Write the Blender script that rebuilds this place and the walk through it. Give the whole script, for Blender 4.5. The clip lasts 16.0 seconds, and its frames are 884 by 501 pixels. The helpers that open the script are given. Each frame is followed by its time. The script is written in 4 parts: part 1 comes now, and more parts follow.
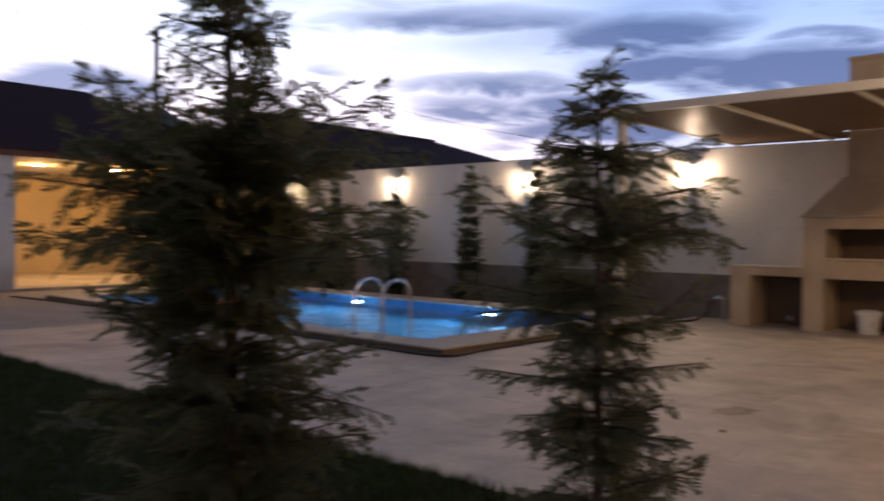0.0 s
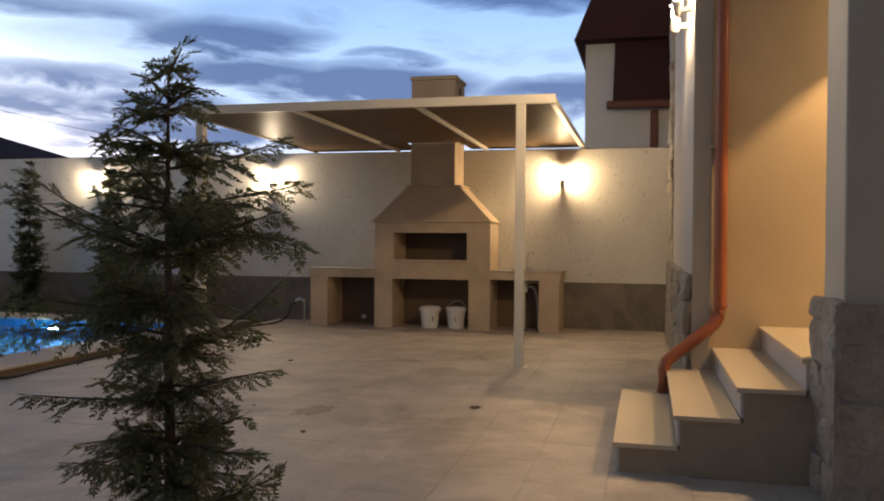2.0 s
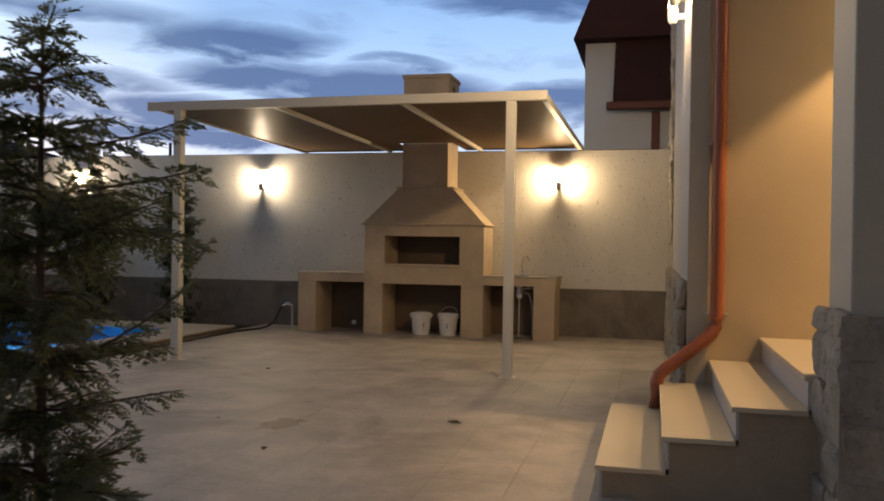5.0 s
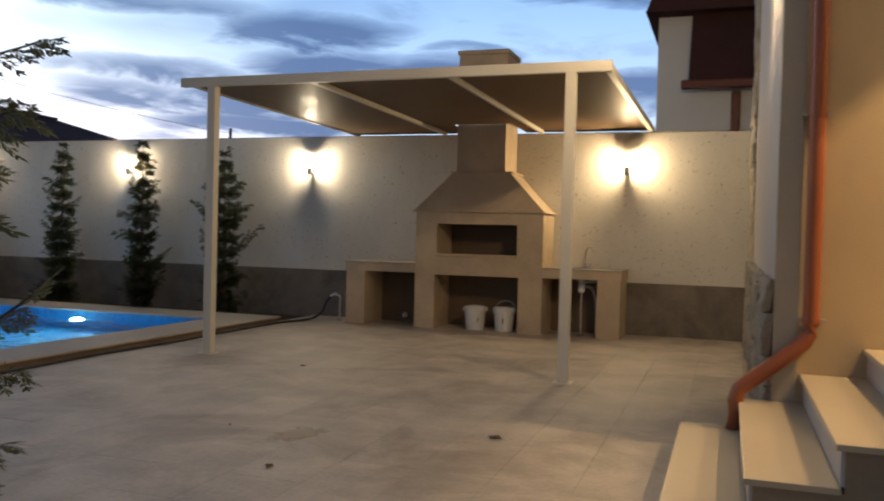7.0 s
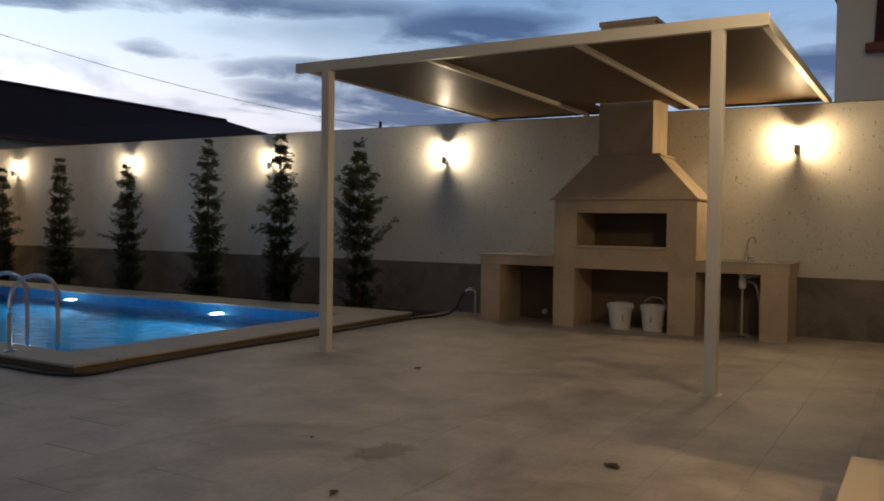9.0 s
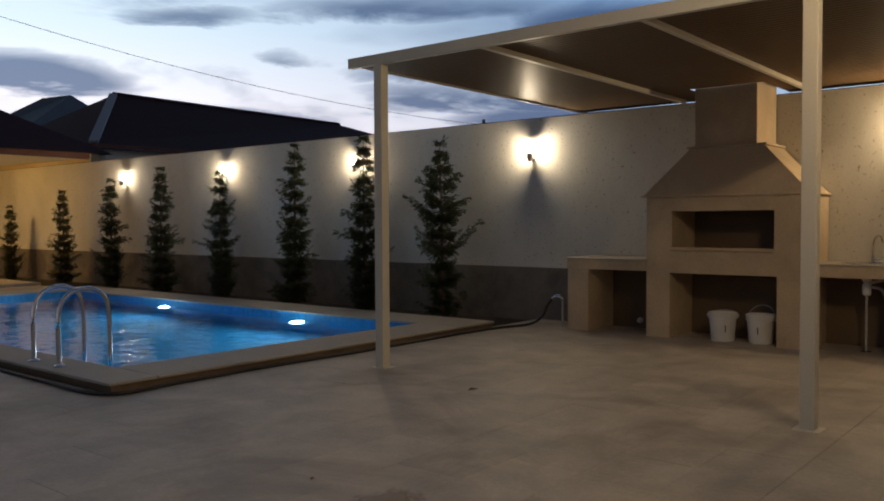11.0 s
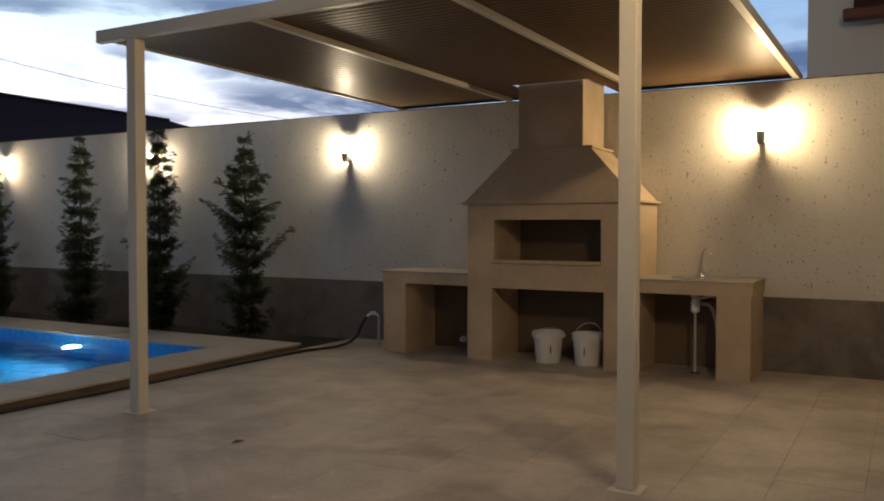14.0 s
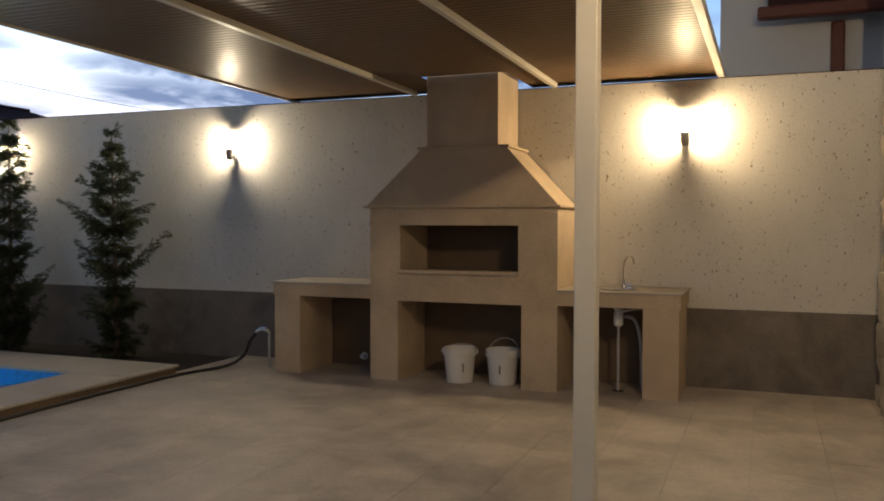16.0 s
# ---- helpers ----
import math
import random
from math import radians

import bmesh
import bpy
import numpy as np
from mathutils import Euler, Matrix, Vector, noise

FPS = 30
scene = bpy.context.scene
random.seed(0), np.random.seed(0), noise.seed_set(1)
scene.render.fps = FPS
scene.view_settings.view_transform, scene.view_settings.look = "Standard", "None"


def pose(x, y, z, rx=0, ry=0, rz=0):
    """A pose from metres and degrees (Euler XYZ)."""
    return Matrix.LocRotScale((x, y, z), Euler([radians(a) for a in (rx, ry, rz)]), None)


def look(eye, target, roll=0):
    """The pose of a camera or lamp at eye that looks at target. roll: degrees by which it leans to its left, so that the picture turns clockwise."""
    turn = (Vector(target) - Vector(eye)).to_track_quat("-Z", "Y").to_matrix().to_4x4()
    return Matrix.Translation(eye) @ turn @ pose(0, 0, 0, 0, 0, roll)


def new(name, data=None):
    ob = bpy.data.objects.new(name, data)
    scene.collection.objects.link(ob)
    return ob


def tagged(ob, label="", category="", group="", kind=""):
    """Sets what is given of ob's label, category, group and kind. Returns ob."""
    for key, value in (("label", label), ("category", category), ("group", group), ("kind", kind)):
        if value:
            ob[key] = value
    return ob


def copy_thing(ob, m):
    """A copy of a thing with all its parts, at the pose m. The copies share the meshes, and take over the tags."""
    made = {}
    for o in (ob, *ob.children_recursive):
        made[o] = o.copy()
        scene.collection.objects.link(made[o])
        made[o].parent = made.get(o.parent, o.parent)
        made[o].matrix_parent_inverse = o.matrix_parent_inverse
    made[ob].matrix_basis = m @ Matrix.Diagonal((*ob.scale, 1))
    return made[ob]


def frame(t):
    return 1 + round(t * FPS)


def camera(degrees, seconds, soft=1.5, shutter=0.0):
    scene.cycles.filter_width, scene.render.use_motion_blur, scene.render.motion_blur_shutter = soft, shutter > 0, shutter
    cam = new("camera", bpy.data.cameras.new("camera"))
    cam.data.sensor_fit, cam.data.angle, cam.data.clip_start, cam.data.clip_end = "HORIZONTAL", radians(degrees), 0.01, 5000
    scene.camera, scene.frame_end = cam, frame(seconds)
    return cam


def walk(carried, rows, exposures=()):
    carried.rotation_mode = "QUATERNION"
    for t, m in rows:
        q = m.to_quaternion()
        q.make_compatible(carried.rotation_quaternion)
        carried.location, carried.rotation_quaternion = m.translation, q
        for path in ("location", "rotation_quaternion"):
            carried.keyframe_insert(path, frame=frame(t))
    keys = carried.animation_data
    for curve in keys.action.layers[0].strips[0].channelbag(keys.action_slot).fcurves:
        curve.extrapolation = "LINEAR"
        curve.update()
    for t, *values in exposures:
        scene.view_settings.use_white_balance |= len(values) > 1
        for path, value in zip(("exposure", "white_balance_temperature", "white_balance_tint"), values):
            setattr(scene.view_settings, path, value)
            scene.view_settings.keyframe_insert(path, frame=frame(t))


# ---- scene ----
cam = camera(55.9, 16.0, soft=1.9, shutter=0.7)
PATH = [
    (0, (0.226, 0.359, 1.394), (-1.107, 1.849, 1.353), 0.7),
    (0.5, (0.231, 0.441, 1.389), (-0.867, 2.112, 1.351), 0.5),
    (1, (0.228, 0.501, 1.39), (-0.615, 2.315, 1.356), 0.3),
    (1.5, (0.219, 0.515, 1.398), (-0.367, 2.427, 1.371), 0.4),
    (2, (0.189, 0.495, 1.397), (-0.288, 2.438, 1.375), 0.5),
    (2.5, (0.164, 0.461, 1.403), (-0.267, 2.414, 1.386), 0.7),
    (3, (0.165, 0.472, 1.395), (-0.264, 2.425, 1.381), 0.9),
    (3.5, (0.192, 0.562, 1.398), (-0.275, 2.507, 1.384), 1.0),
    (4, (0.252, 0.702, 1.404), (-0.257, 2.636, 1.399), 0.9),
    (4.5, (0.296, 0.828, 1.384), (-0.194, 2.767, 1.375), 0.9),
    (7, (0.269, 1.879, 1.377), (-0.382, 3.77, 1.338), 1.5),
    (7.5, (0.198, 2.116, 1.38), (-0.591, 3.953, 1.333), 1.4),
    (8, (0.246, 2.352, 1.376), (-0.696, 4.115, 1.329), 1.1),
    (8.5, (0.317, 2.581, 1.37), (-0.687, 4.309, 1.316), 1.0),
    (9, (0.325, 2.82, 1.357), (-0.687, 4.545, 1.293), 0.8),
    (9.5, (0.31, 3.074, 1.395), (-0.714, 4.79, 1.329), 0.6),
    (10, (0.386, 3.304, 1.395), (-0.748, 4.95, 1.336), 0.2),
    (12.5, (0.45, 4.607, 1.456), (-0.851, 6.124, 1.378), -0.5),
    (13, (0.371, 4.802, 1.467), (-0.822, 6.406, 1.393), -0.2),
    (13.5, (0.289, 5.019, 1.488), (-0.763, 6.719, 1.423), -0.1),
    (14, (0.179, 5.185, 1.483), (-0.801, 6.927, 1.42), 0.0),
    (14.5, (0.111, 5.399, 1.477), (-0.838, 7.159, 1.417), 0.0),
    (15, (-0.001, 5.557, 1.524), (-0.864, 7.359, 1.45), 0.0),
    (15.5, (-0.19, 5.661, 1.563), (-0.975, 7.499, 1.491), -0.0),
    (16, (-0.404, 5.884, 1.555), (-1.132, 7.746, 1.489), 0.1),
]
EXPOSURES = [(0, 0.28, 7050, 29), (0.5, 0.16, 7050, 29), (1, 0.0, 6900, 20), (1.5, 0.18, 6850, 17), (2, 0.33, 6850, 16), (3.5, 0.31, 6850, 15), (4.5, 0.18, 6850, 15), (7, 0.28, 6750, 12), (8, -0.08, 6750, 12), (9, -0.39, 6750, 12), (10, -0.5, 6750, 12), (12.5, -0.5, 6750, 12), (13, -0.37, 6750, 12), (14, -0.12, 6750, 12), (15, 0.1, 6650, 12), (16, 0.16, 6500, 12)]
walk(cam, [(t, look(eye, target, roll)) for t, eye, target, roll in PATH], EXPOSURES)

# ---- plan, in metres ----
WALL_Y, WALL_TOP, WALL_T = 14.12, 2.91, 0.28
GRASS_Y = 3.92
HOUSE_X, HOUSE_Y = 0.55, 7.62
POOL = (-15.95, -6.70, 7.82, 12.15)      # inner x0, x1, y0, y1
WATER_Z = -0.02
LAMP_XS = (-1.14, -6.22, -9.80, -13.55, -17.32)
WARM = (1.0, 0.74, 0.41)


# ---- node helpers ----
class Nodes:
    def __init__(self, tree):
        self.tree = tree
        tree.nodes.clear()

    def add(self, kind, **values):
        node = self.tree.nodes.new(kind)
        for key, value in values.items():
            node.inputs[key].default_value = value
        return node

    def link(self, a, b):
        self.tree.links.new(a, b)

    def mixed(self, fac, a, b, blend="MIX"):
        m = self.tree.nodes.new("ShaderNodeMix")
        m.data_type, m.blend_type = "RGBA", blend
        for socket, value in ((m.inputs[0], fac), (m.inputs[6], a), (m.inputs[7], b)):
            if isinstance(value, bpy.types.NodeSocket):
                self.link(value, socket)
            elif isinstance(value, tuple):
                socket.default_value = (*value[:3], 1)
            else:
                socket.default_value = value
        return m.outputs[2]

    def calc(self, op, a, b=0.0, clamp=False):
        m = self.tree.nodes.new("ShaderNodeMath")
        m.operation, m.use_clamp = op, clamp
        for socket, value in ((m.inputs[0], a), (m.inputs[1], b)):
            if isinstance(value, bpy.types.NodeSocket):
                self.link(value, socket)
            else:
                socket.default_value = value
        return m.outputs[0]

    def ramp(self, fac, stops):
        r = self.tree.nodes.new("ShaderNodeValToRGB")
        while len(r.color_ramp.elements) < len(stops):
            r.color_ramp.elements.new(0.5)
        for e, (place, colour) in zip(r.color_ramp.elements, stops):
            e.position = place
            e.color = (*colour, 1) if isinstance(colour, tuple) else (colour, colour, colour, 1)
        self.link(fac, r.inputs[0])
        return r.outputs[0]

    def noise(self, vector, scale, detail=4.0, rough=0.55, warp=0.0):
        n = self.add("ShaderNodeTexNoise", Scale=scale, Detail=detail, Roughness=rough, Distortion=warp)
        if vector is not None:
            self.link(vector, n.inputs["Vector"])
        return n.outputs[0]

    def place(self, scale=(1, 1, 1), coord="Object", turn=(0, 0, 0)):
        c = self.add("ShaderNodeTexCoord")
        m = self.add("ShaderNodeMapping", Scale=scale, Rotation=turn)
        self.link(c.outputs[coord], m.inputs[0])
        return m.outputs[0]


# ---- sky at dusk, brightest low in the north-west ----
def make_sky():
    world = bpy.data.worlds.new("dusk_sky")
    scene.world = world
    world.use_nodes = True
    n = Nodes(world.node_tree)
    way = n.place(coord="Generated")
    part = n.add("ShaderNodeSeparateXYZ")
    n.link(way, part.inputs[0])
    up = n.calc("MAXIMUM", part.outputs[2], 0.0)
    # towards the afterglow: west-north-west; away from it the sky is already night blue
    west = n.calc("ADD", n.calc("MULTIPLY", part.outputs[0], -0.95), n.calc("MULTIPLY", part.outputs[1], 0.31))
    glow = n.ramp(west, [(0.71, 0.0), (0.985, 1.0)])
    north = n.ramp(n.calc("ADD", n.calc("MULTIPLY", part.outputs[1], 0.5), 0.5), [(0.45, 0.0), (0.95, 1.0)])
    night = n.ramp(up, [(0.0, (0.40, 0.45, 0.55)), (0.4, (0.115, 0.14, 0.19)), (1.0, (0.066, 0.090, 0.135))])
    blue = n.ramp(up, [(0.0, (0.90, 0.88, 1.05)), (0.14, (0.66, 0.88, 1.20)), (0.24, (0.42, 0.70, 1.12)), (0.32, (0.26, 0.50, 0.95)), (0.46, (0.07, 0.16, 0.38)), (1.0, (0.066, 0.090, 0.135))])
    pale = n.ramp(up, [(0.0, (1.95, 1.66, 1.76)), (0.12, (1.86, 1.82, 1.98)), (0.22, (1.32, 1.66, 1.96)), (0.32, (1.1, 1.4, 1.75)), (0.5, (0.12, 0.2, 0.4)), (1.0, (0.066, 0.090, 0.135))])
    clear = n.mixed(glow, n.mixed(north, night, blue), pale)
    # long flat cloud banks, by bearing west of north and height, in degrees
    flat = n.add("ShaderNodeMapping", Scale=(1.0, 1.0, 4.0))
    n.link(way, flat.inputs[0])
    billow = n.noise(flat.outputs[0], 5.5, 7.0, 0.6, 0.4)
    drift = n.noise(flat.outputs[0], 2.6, 4.0, 0.5, 0.3)
    bearing = n.calc("MULTIPLY", n.calc("ARCTAN2", n.calc("MULTIPLY", part.outputs[0], -1.0), part.outputs[1]), 57.3)
    bearing = n.calc("ADD", bearing, n.calc("MULTIPLY", n.calc("SUBTRACT", drift, 0.5), 12.0))
    height = n.calc("MULTIPLY", n.calc("ARCSINE", part.outputs[2]), 57.3)
    height = n.calc("ADD", height, n.calc("MULTIPLY", n.calc("SUBTRACT", billow, 0.5), 4.0))
    mass = n.calc("MULTIPLY", n.calc("SUBTRACT", drift, 0.50), 1.5)
    for a, e, w, h, much in BANKS:
        u = n.calc("POWER", n.calc("DIVIDE", n.calc("ABSOLUTE", n.calc("SUBTRACT", bearing, a)), w), 2.0)
        v = n.calc("POWER", n.calc("DIVIDE", n.calc("ABSOLUTE", n.calc("SUBTRACT", height, e)), h), 2.0)
        bank = n.calc("MULTIPLY", n.calc("SUBTRACT", 1.0, n.calc("MULTIPLY", n.calc("ADD", u, v), 0.5), True), much)
        mass = n.calc("MAXIMUM", mass, n.calc("ADD", bank, n.calc("MULTIPLY", n.calc("SUBTRACT", billow, 0.5), 1.9)))
    cover = n.ramp(mass, [(0.06, 0.0), (0.34, 0.40), (0.85, 1.0)])
    dark = n.mixed(glow, n.mixed(north, (0.03, 0.045, 0.09), (0.065, 0.135, 0.34)), (0.12, 0.24, 0.50))
    sky = n.mixed(n.calc("MULTIPLY", cover, 0.85), clear, dark)
    back = n.add("ShaderNodeBackground", Strength=SKY)
    n.link(sky, back.inputs[0])
    out = n.add("ShaderNodeOutputWorld")
    n.link(back.outputs[0], out.inputs[0])


BANKS = ((42, 14.2, 8, 1.1, 0.75), (30, 13.4, 6.5, 1.05, 0.9), (38.5, 9.8, 5.5, 0.9, 0.95), (27, 11.1, 6, 1.0, 1.0), (19, 10.5, 7.5, 1.2, 1.2), (17.6, 12.2, 3, 0.5, 0.9), (5.5, 9.9, 5, 1.1, 1.1), (9, 16.6, 9, 1.3, 0.9), (40.5, 8.4, 4.5, 0.7, 0.9), (32.5, 8.3, 5.5, 1.0, 1.2), (30.0, 6.8, 7, 0.8, 1.2), (52.5, 7.4, 4, 0.4, 0.6), (49.5, 10.8, 2.0, 0.4, 0.55), (65.5, 9.2, 5, 0.9, 1.1), (55.5, 13.4, 4, 0.7, 0.7), (-30, 12, 14, 2.0, 0.9), (95, 14, 16, 2.0, 0.8))
SKY = 0.85
make_sky()


# ---- materials ----
def surface(name, colour, rough=0.7, vary=0.25, coarse=1.2, fine=40.0, bump=0.15, metal=0.0, stain=None, specks=None, spec=0.4, stretch=(1, 1, 1), per_piece=0.0, pits=0.0, laid=False):
    """A solid surface: two scales of tone, fine relief, optional stains, specks and a tone for each piece."""
    m = bpy.data.materials.new(name)
    m.use_nodes = True
    n = Nodes(m.node_tree)
    at = n.add("ShaderNodeNewGeometry").outputs["Position"] if laid else n.place(stretch)
    big = n.noise(at, coarse, 5.0, 0.6, 0.2)
    small = n.noise(at, fine, 3.0, 0.6)
    tone = n.calc("ADD", n.calc("MULTIPLY", big, 0.7), n.calc("MULTIPLY", small, 0.3))
    lo, hi = tuple(c * (1 - vary) for c in colour), tuple(min(c * (1 + vary * 0.8), 0.95) for c in colour)
    base = n.ramp(tone, [(0.3, lo), (0.7, hi)])
    if stain:
        where = n.ramp(n.noise(at, coarse * 0.45, 6.0, 0.65, 0.6), [(0.48, 0.0), (0.66, 0.8)])
        base = n.mixed(where, base, stain)
    height = small
    if specks:
        s = n.noise(at, specks[0], 2.0, 0.5)
        where = n.ramp(s, [(specks[1], 0.0), (specks[1] + 0.02, 1.0)])
        base = n.mixed(where, base, specks[2])
    if pits:
        p = n.ramp(n.noise(at, fine * 0.35, 3.0, 0.6), [(0.40, 0.0), (0.50, 1.0)])
        height = n.calc("ADD", n.calc("MULTIPLY", small, 0.4), n.calc("MULTIPLY", p, pits))
    if per_piece:
        info = n.add("ShaderNodeObjectInfo")
        shade = n.calc("ADD", n.calc("MULTIPLY", info.outputs["Random"], per_piece), 1.0 - per_piece / 2)
        grey = n.add("ShaderNodeCombineColor")
        for i in range(3):
            n.link(shade, grey.inputs[i])
        base = n.mixed(1.0, base, grey.outputs[0], "MULTIPLY")
    b = n.add("ShaderNodeBsdfPrincipled", Metallic=metal)
    b.inputs["Specular IOR Level"].default_value = spec
    n.link(base, b.inputs["Base Color"])
    n.link(n.ramp(tone, [(0.3, max(rough - 0.1, 0.03)), (0.7, min(rough + 0.1, 1.0))]), b.inputs["Roughness"])
    relief = n.add("ShaderNodeBump", Strength=bump, Distance=0.01)
    n.link(height, relief.inputs["Height"])
    n.link(relief.outputs[0], b.inputs["Normal"])
    out = n.add("ShaderNodeOutputMaterial")
    n.link(b.outputs[0], out.inputs[0])
    return m


def lit_glass(name, colour, strength):
    m = bpy.data.materials.new(name)
    m.use_nodes = True
    n = Nodes(m.node_tree)
    e = n.add("ShaderNodeEmission", Strength=strength)
    e.inputs[0].default_value = (*colour, 1)
    out = n.add("ShaderNodeOutputMaterial")
    n.link(e.outputs[0], out.inputs[0])
    return m


def water_surface():
    m = bpy.data.materials.new("pool_water")
    m.use_nodes = True
    n = Nodes(m.node_tree)
    at = n.place()
    height = n.noise(at, 22.0, 2.0, 0.5, 0.8)
    relief = n.add("ShaderNodeBump", Strength=1.0, Distance=0.0008)
    n.link(height, relief.inputs["Height"])
    b = n.add("ShaderNodeBsdfPrincipled", Roughness=0.015, IOR=1.33)
    b.inputs["Base Color"].default_value = (0.62, 0.92, 1.0, 1)
    b.inputs["Transmission Weight"].default_value = 1.0
    n.link(relief.outputs[0], b.inputs["Normal"])
    out = n.add("ShaderNodeOutputMaterial")
    n.link(b.outputs[0], out.inputs[0])
    return m


def leaf_surface(name, dark, light):
    m = bpy.data.materials.new(name)
    m.use_nodes = True
    n = Nodes(m.node_tree)
    geo = n.add("ShaderNodeNewGeometry")
    clump = n.noise(n.place(), 5.0, 3.0)
    tone = n.calc("ADD", n.calc("MULTIPLY", geo.outputs["Random Per Island"], 0.5), n.calc("MULTIPLY", clump, 0.5))
    b = n.add("ShaderNodeBsdfPrincipled", Roughness=0.6)
    n.link(n.ramp(tone, [(0.2, dark), (0.8, light)]), b.inputs["Base Color"])
    b.inputs["Specular IOR Level"].default_value = 0.3
    thin = n.add("ShaderNodeBsdfTranslucent")
    n.link(b.inputs["Base Color"].links[0].from_socket, thin.inputs[0])
    both = n.add("ShaderNodeMixShader", Fac=0.5)
    n.link(b.outputs[0], both.inputs[1])
    n.link(thin.outputs[0], both.inputs[2])
    out = n.add("ShaderNodeOutputMaterial")
    n.link(both.outputs[0], out.inputs[0])
    return m


def faded_stain():
    """A damp patch that fades out unevenly towards its rim."""
    m = bpy.data.materials.new("damp_stone")
    m.use_nodes = True
    n = Nodes(m.node_tree)
    c = n.add("ShaderNodeTexCoord")
    from_mid = n.add("ShaderNodeVectorMath")
    from_mid.operation = "DISTANCE"
    n.link(c.outputs["Generated"], from_mid.inputs[0])
    from_mid.inputs[1].default_value = (0.5, 0.5, 0.5)
    ragged = n.noise(c.outputs["Object"], 9.0, 4.0, 0.6)
    edge = n.calc("ADD", from_mid.outputs["Value"], n.calc("MULTIPLY", n.calc("SUBTRACT", ragged, 0.5), 0.5))
    much = n.ramp(edge, [(0.20, 0.75), (0.34, 0.0)])
    b = n.add("ShaderNodeBsdfPrincipled", Roughness=0.55)
    b.inputs["Base Color"].default_value = (0.25, 0.20, 0.16, 1)
    clear = n.add("ShaderNodeBsdfTransparent")
    both = n.add("ShaderNodeMixShader")
    n.link(much, both.inputs[0])
    n.link(clear.outputs[0], both.inputs[1])
    n.link(b.outputs[0], both.inputs[2])
    out = n.add("ShaderNodeOutputMaterial")
    n.link(both.outputs[0], out.inputs[0])
    return m


def tile_surface(name, colour, grout, size):
    """Small square pool mosaic."""
    m = bpy.data.materials.new(name)
    m.use_nodes = True
    n = Nodes(m.node_tree)
    at = n.place()
    part = n.add("ShaderNodeSeparateXYZ")
    n.link(at, part.inputs[0])
    lines = None
    for i in range(3):
        f = n.calc("FRACT", n.calc("DIVIDE", n.calc("ADD", part.outputs[i], 50.0007), size))
        edge = n.calc("LESS_THAN", f, 0.07)
        lines = edge if lines is None else n.calc("MAXIMUM", lines, edge)
    blot = n.noise(at, 18.0, 2.0)
    body = n.ramp(blot, [(0.35, tuple(c * 0.75 for c in colour)), (0.65, tuple(min(1, c * 1.2) for c in colour))])
    b = n.add("ShaderNodeBsdfPrincipled", Roughness=0.55)
    n.link(n.mixed(n.calc("MULTIPLY", lines, 0.6), body, grout), b.inputs["Base Color"])
    out = n.add("ShaderNodeOutputMaterial")
    n.link(b.outputs[0], out.inputs[0])
    return m


RENDER_WHITE = surface("cream_wall_render", (0.61, 0.585, 0.53), 0.85, 0.18, 0.9, 60, 0.34, specks=(46.0, 0.688, (0.22, 0.18, 0.135)), stretch=(1, 1, 0.6))
PLINTH = surface("grey_brown_plinth_render", (0.20, 0.172, 0.142), 0.85, 0.38, 2.4, 40, 0.6, stain=(0.11, 0.092, 0.075))
BBQ = surface("sand_plaster", (0.51, 0.40, 0.275), 0.85, 0.24, 2.2, 45, 0.35, stain=(0.45, 0.34, 0.235))
# darker copy of the plaster: shade inside the recesses put into the colour
BBQ_SHADED = surface("shaded_sand_plaster", (0.15, 0.10, 0.062), 0.9, 0.2, 1.8, 80, 0.3)
CREAM_PAINT = surface("cream_painted_steel", (0.62, 0.58, 0.49), 0.45, 0.06, 2.0, 80, 0.05)
SHEET = surface("corrugated_sheet", (0.175, 0.118, 0.074), 0.42, 0.10, 0.8, 60, 0.02, spec=0.04)
PAVER = surface("sandstone_paver", (0.465, 0.412, 0.347), 0.6, 0.34, 2.0, 30, 0.10, stain=(0.285, 0.238, 0.195), per_piece=0.13, laid=True)
JOINT = surface("paving_bed", (0.40, 0.345, 0.29), 0.85, 0.2, 1.5, 45, 0.3)
COPING = surface("limestone_coping", (0.43, 0.385, 0.32), 0.65, 0.12, 2.0, 60, 0.2, per_piece=0.10)
COPING_SIDE = surface("brown_coping_side", (0.17, 0.12, 0.075), 0.8, 0.25, 2.5, 50, 0.3)
MOSAIC = tile_surface("blue_pool_mosaic", (0.002, 0.28, 0.60), (0.02, 0.38, 0.68), 0.06)
SOIL = surface("dark_soil", (0.032, 0.024, 0.018), 0.95, 0.4, 3.0, 40, 0.9)
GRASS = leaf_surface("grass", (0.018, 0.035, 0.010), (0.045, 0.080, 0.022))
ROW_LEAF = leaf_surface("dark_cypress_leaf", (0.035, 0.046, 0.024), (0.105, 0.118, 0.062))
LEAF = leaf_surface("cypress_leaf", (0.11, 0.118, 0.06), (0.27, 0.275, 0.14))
BARK = surface("bark", (0.13, 0.09, 0.065), 0.9, 0.35, 6.0, 60, 0.6, stretch=(1, 1, 0.3))
STEEL = surface("polished_steel", (0.72, 0.73, 0.75), 0.12, 0.04, 4.0, 60, 0.02, metal=1.0)
CHROME = surface("chrome", (0.75, 0.74, 0.72), 0.15, 0.05, 5.0, 60, 0.02, metal=1.0)
PLASTIC = surface("white_plastic", (0.74, 0.72, 0.68), 0.4, 0.05, 4.0, 50, 0.05, stain=(0.60, 0.57, 0.50))
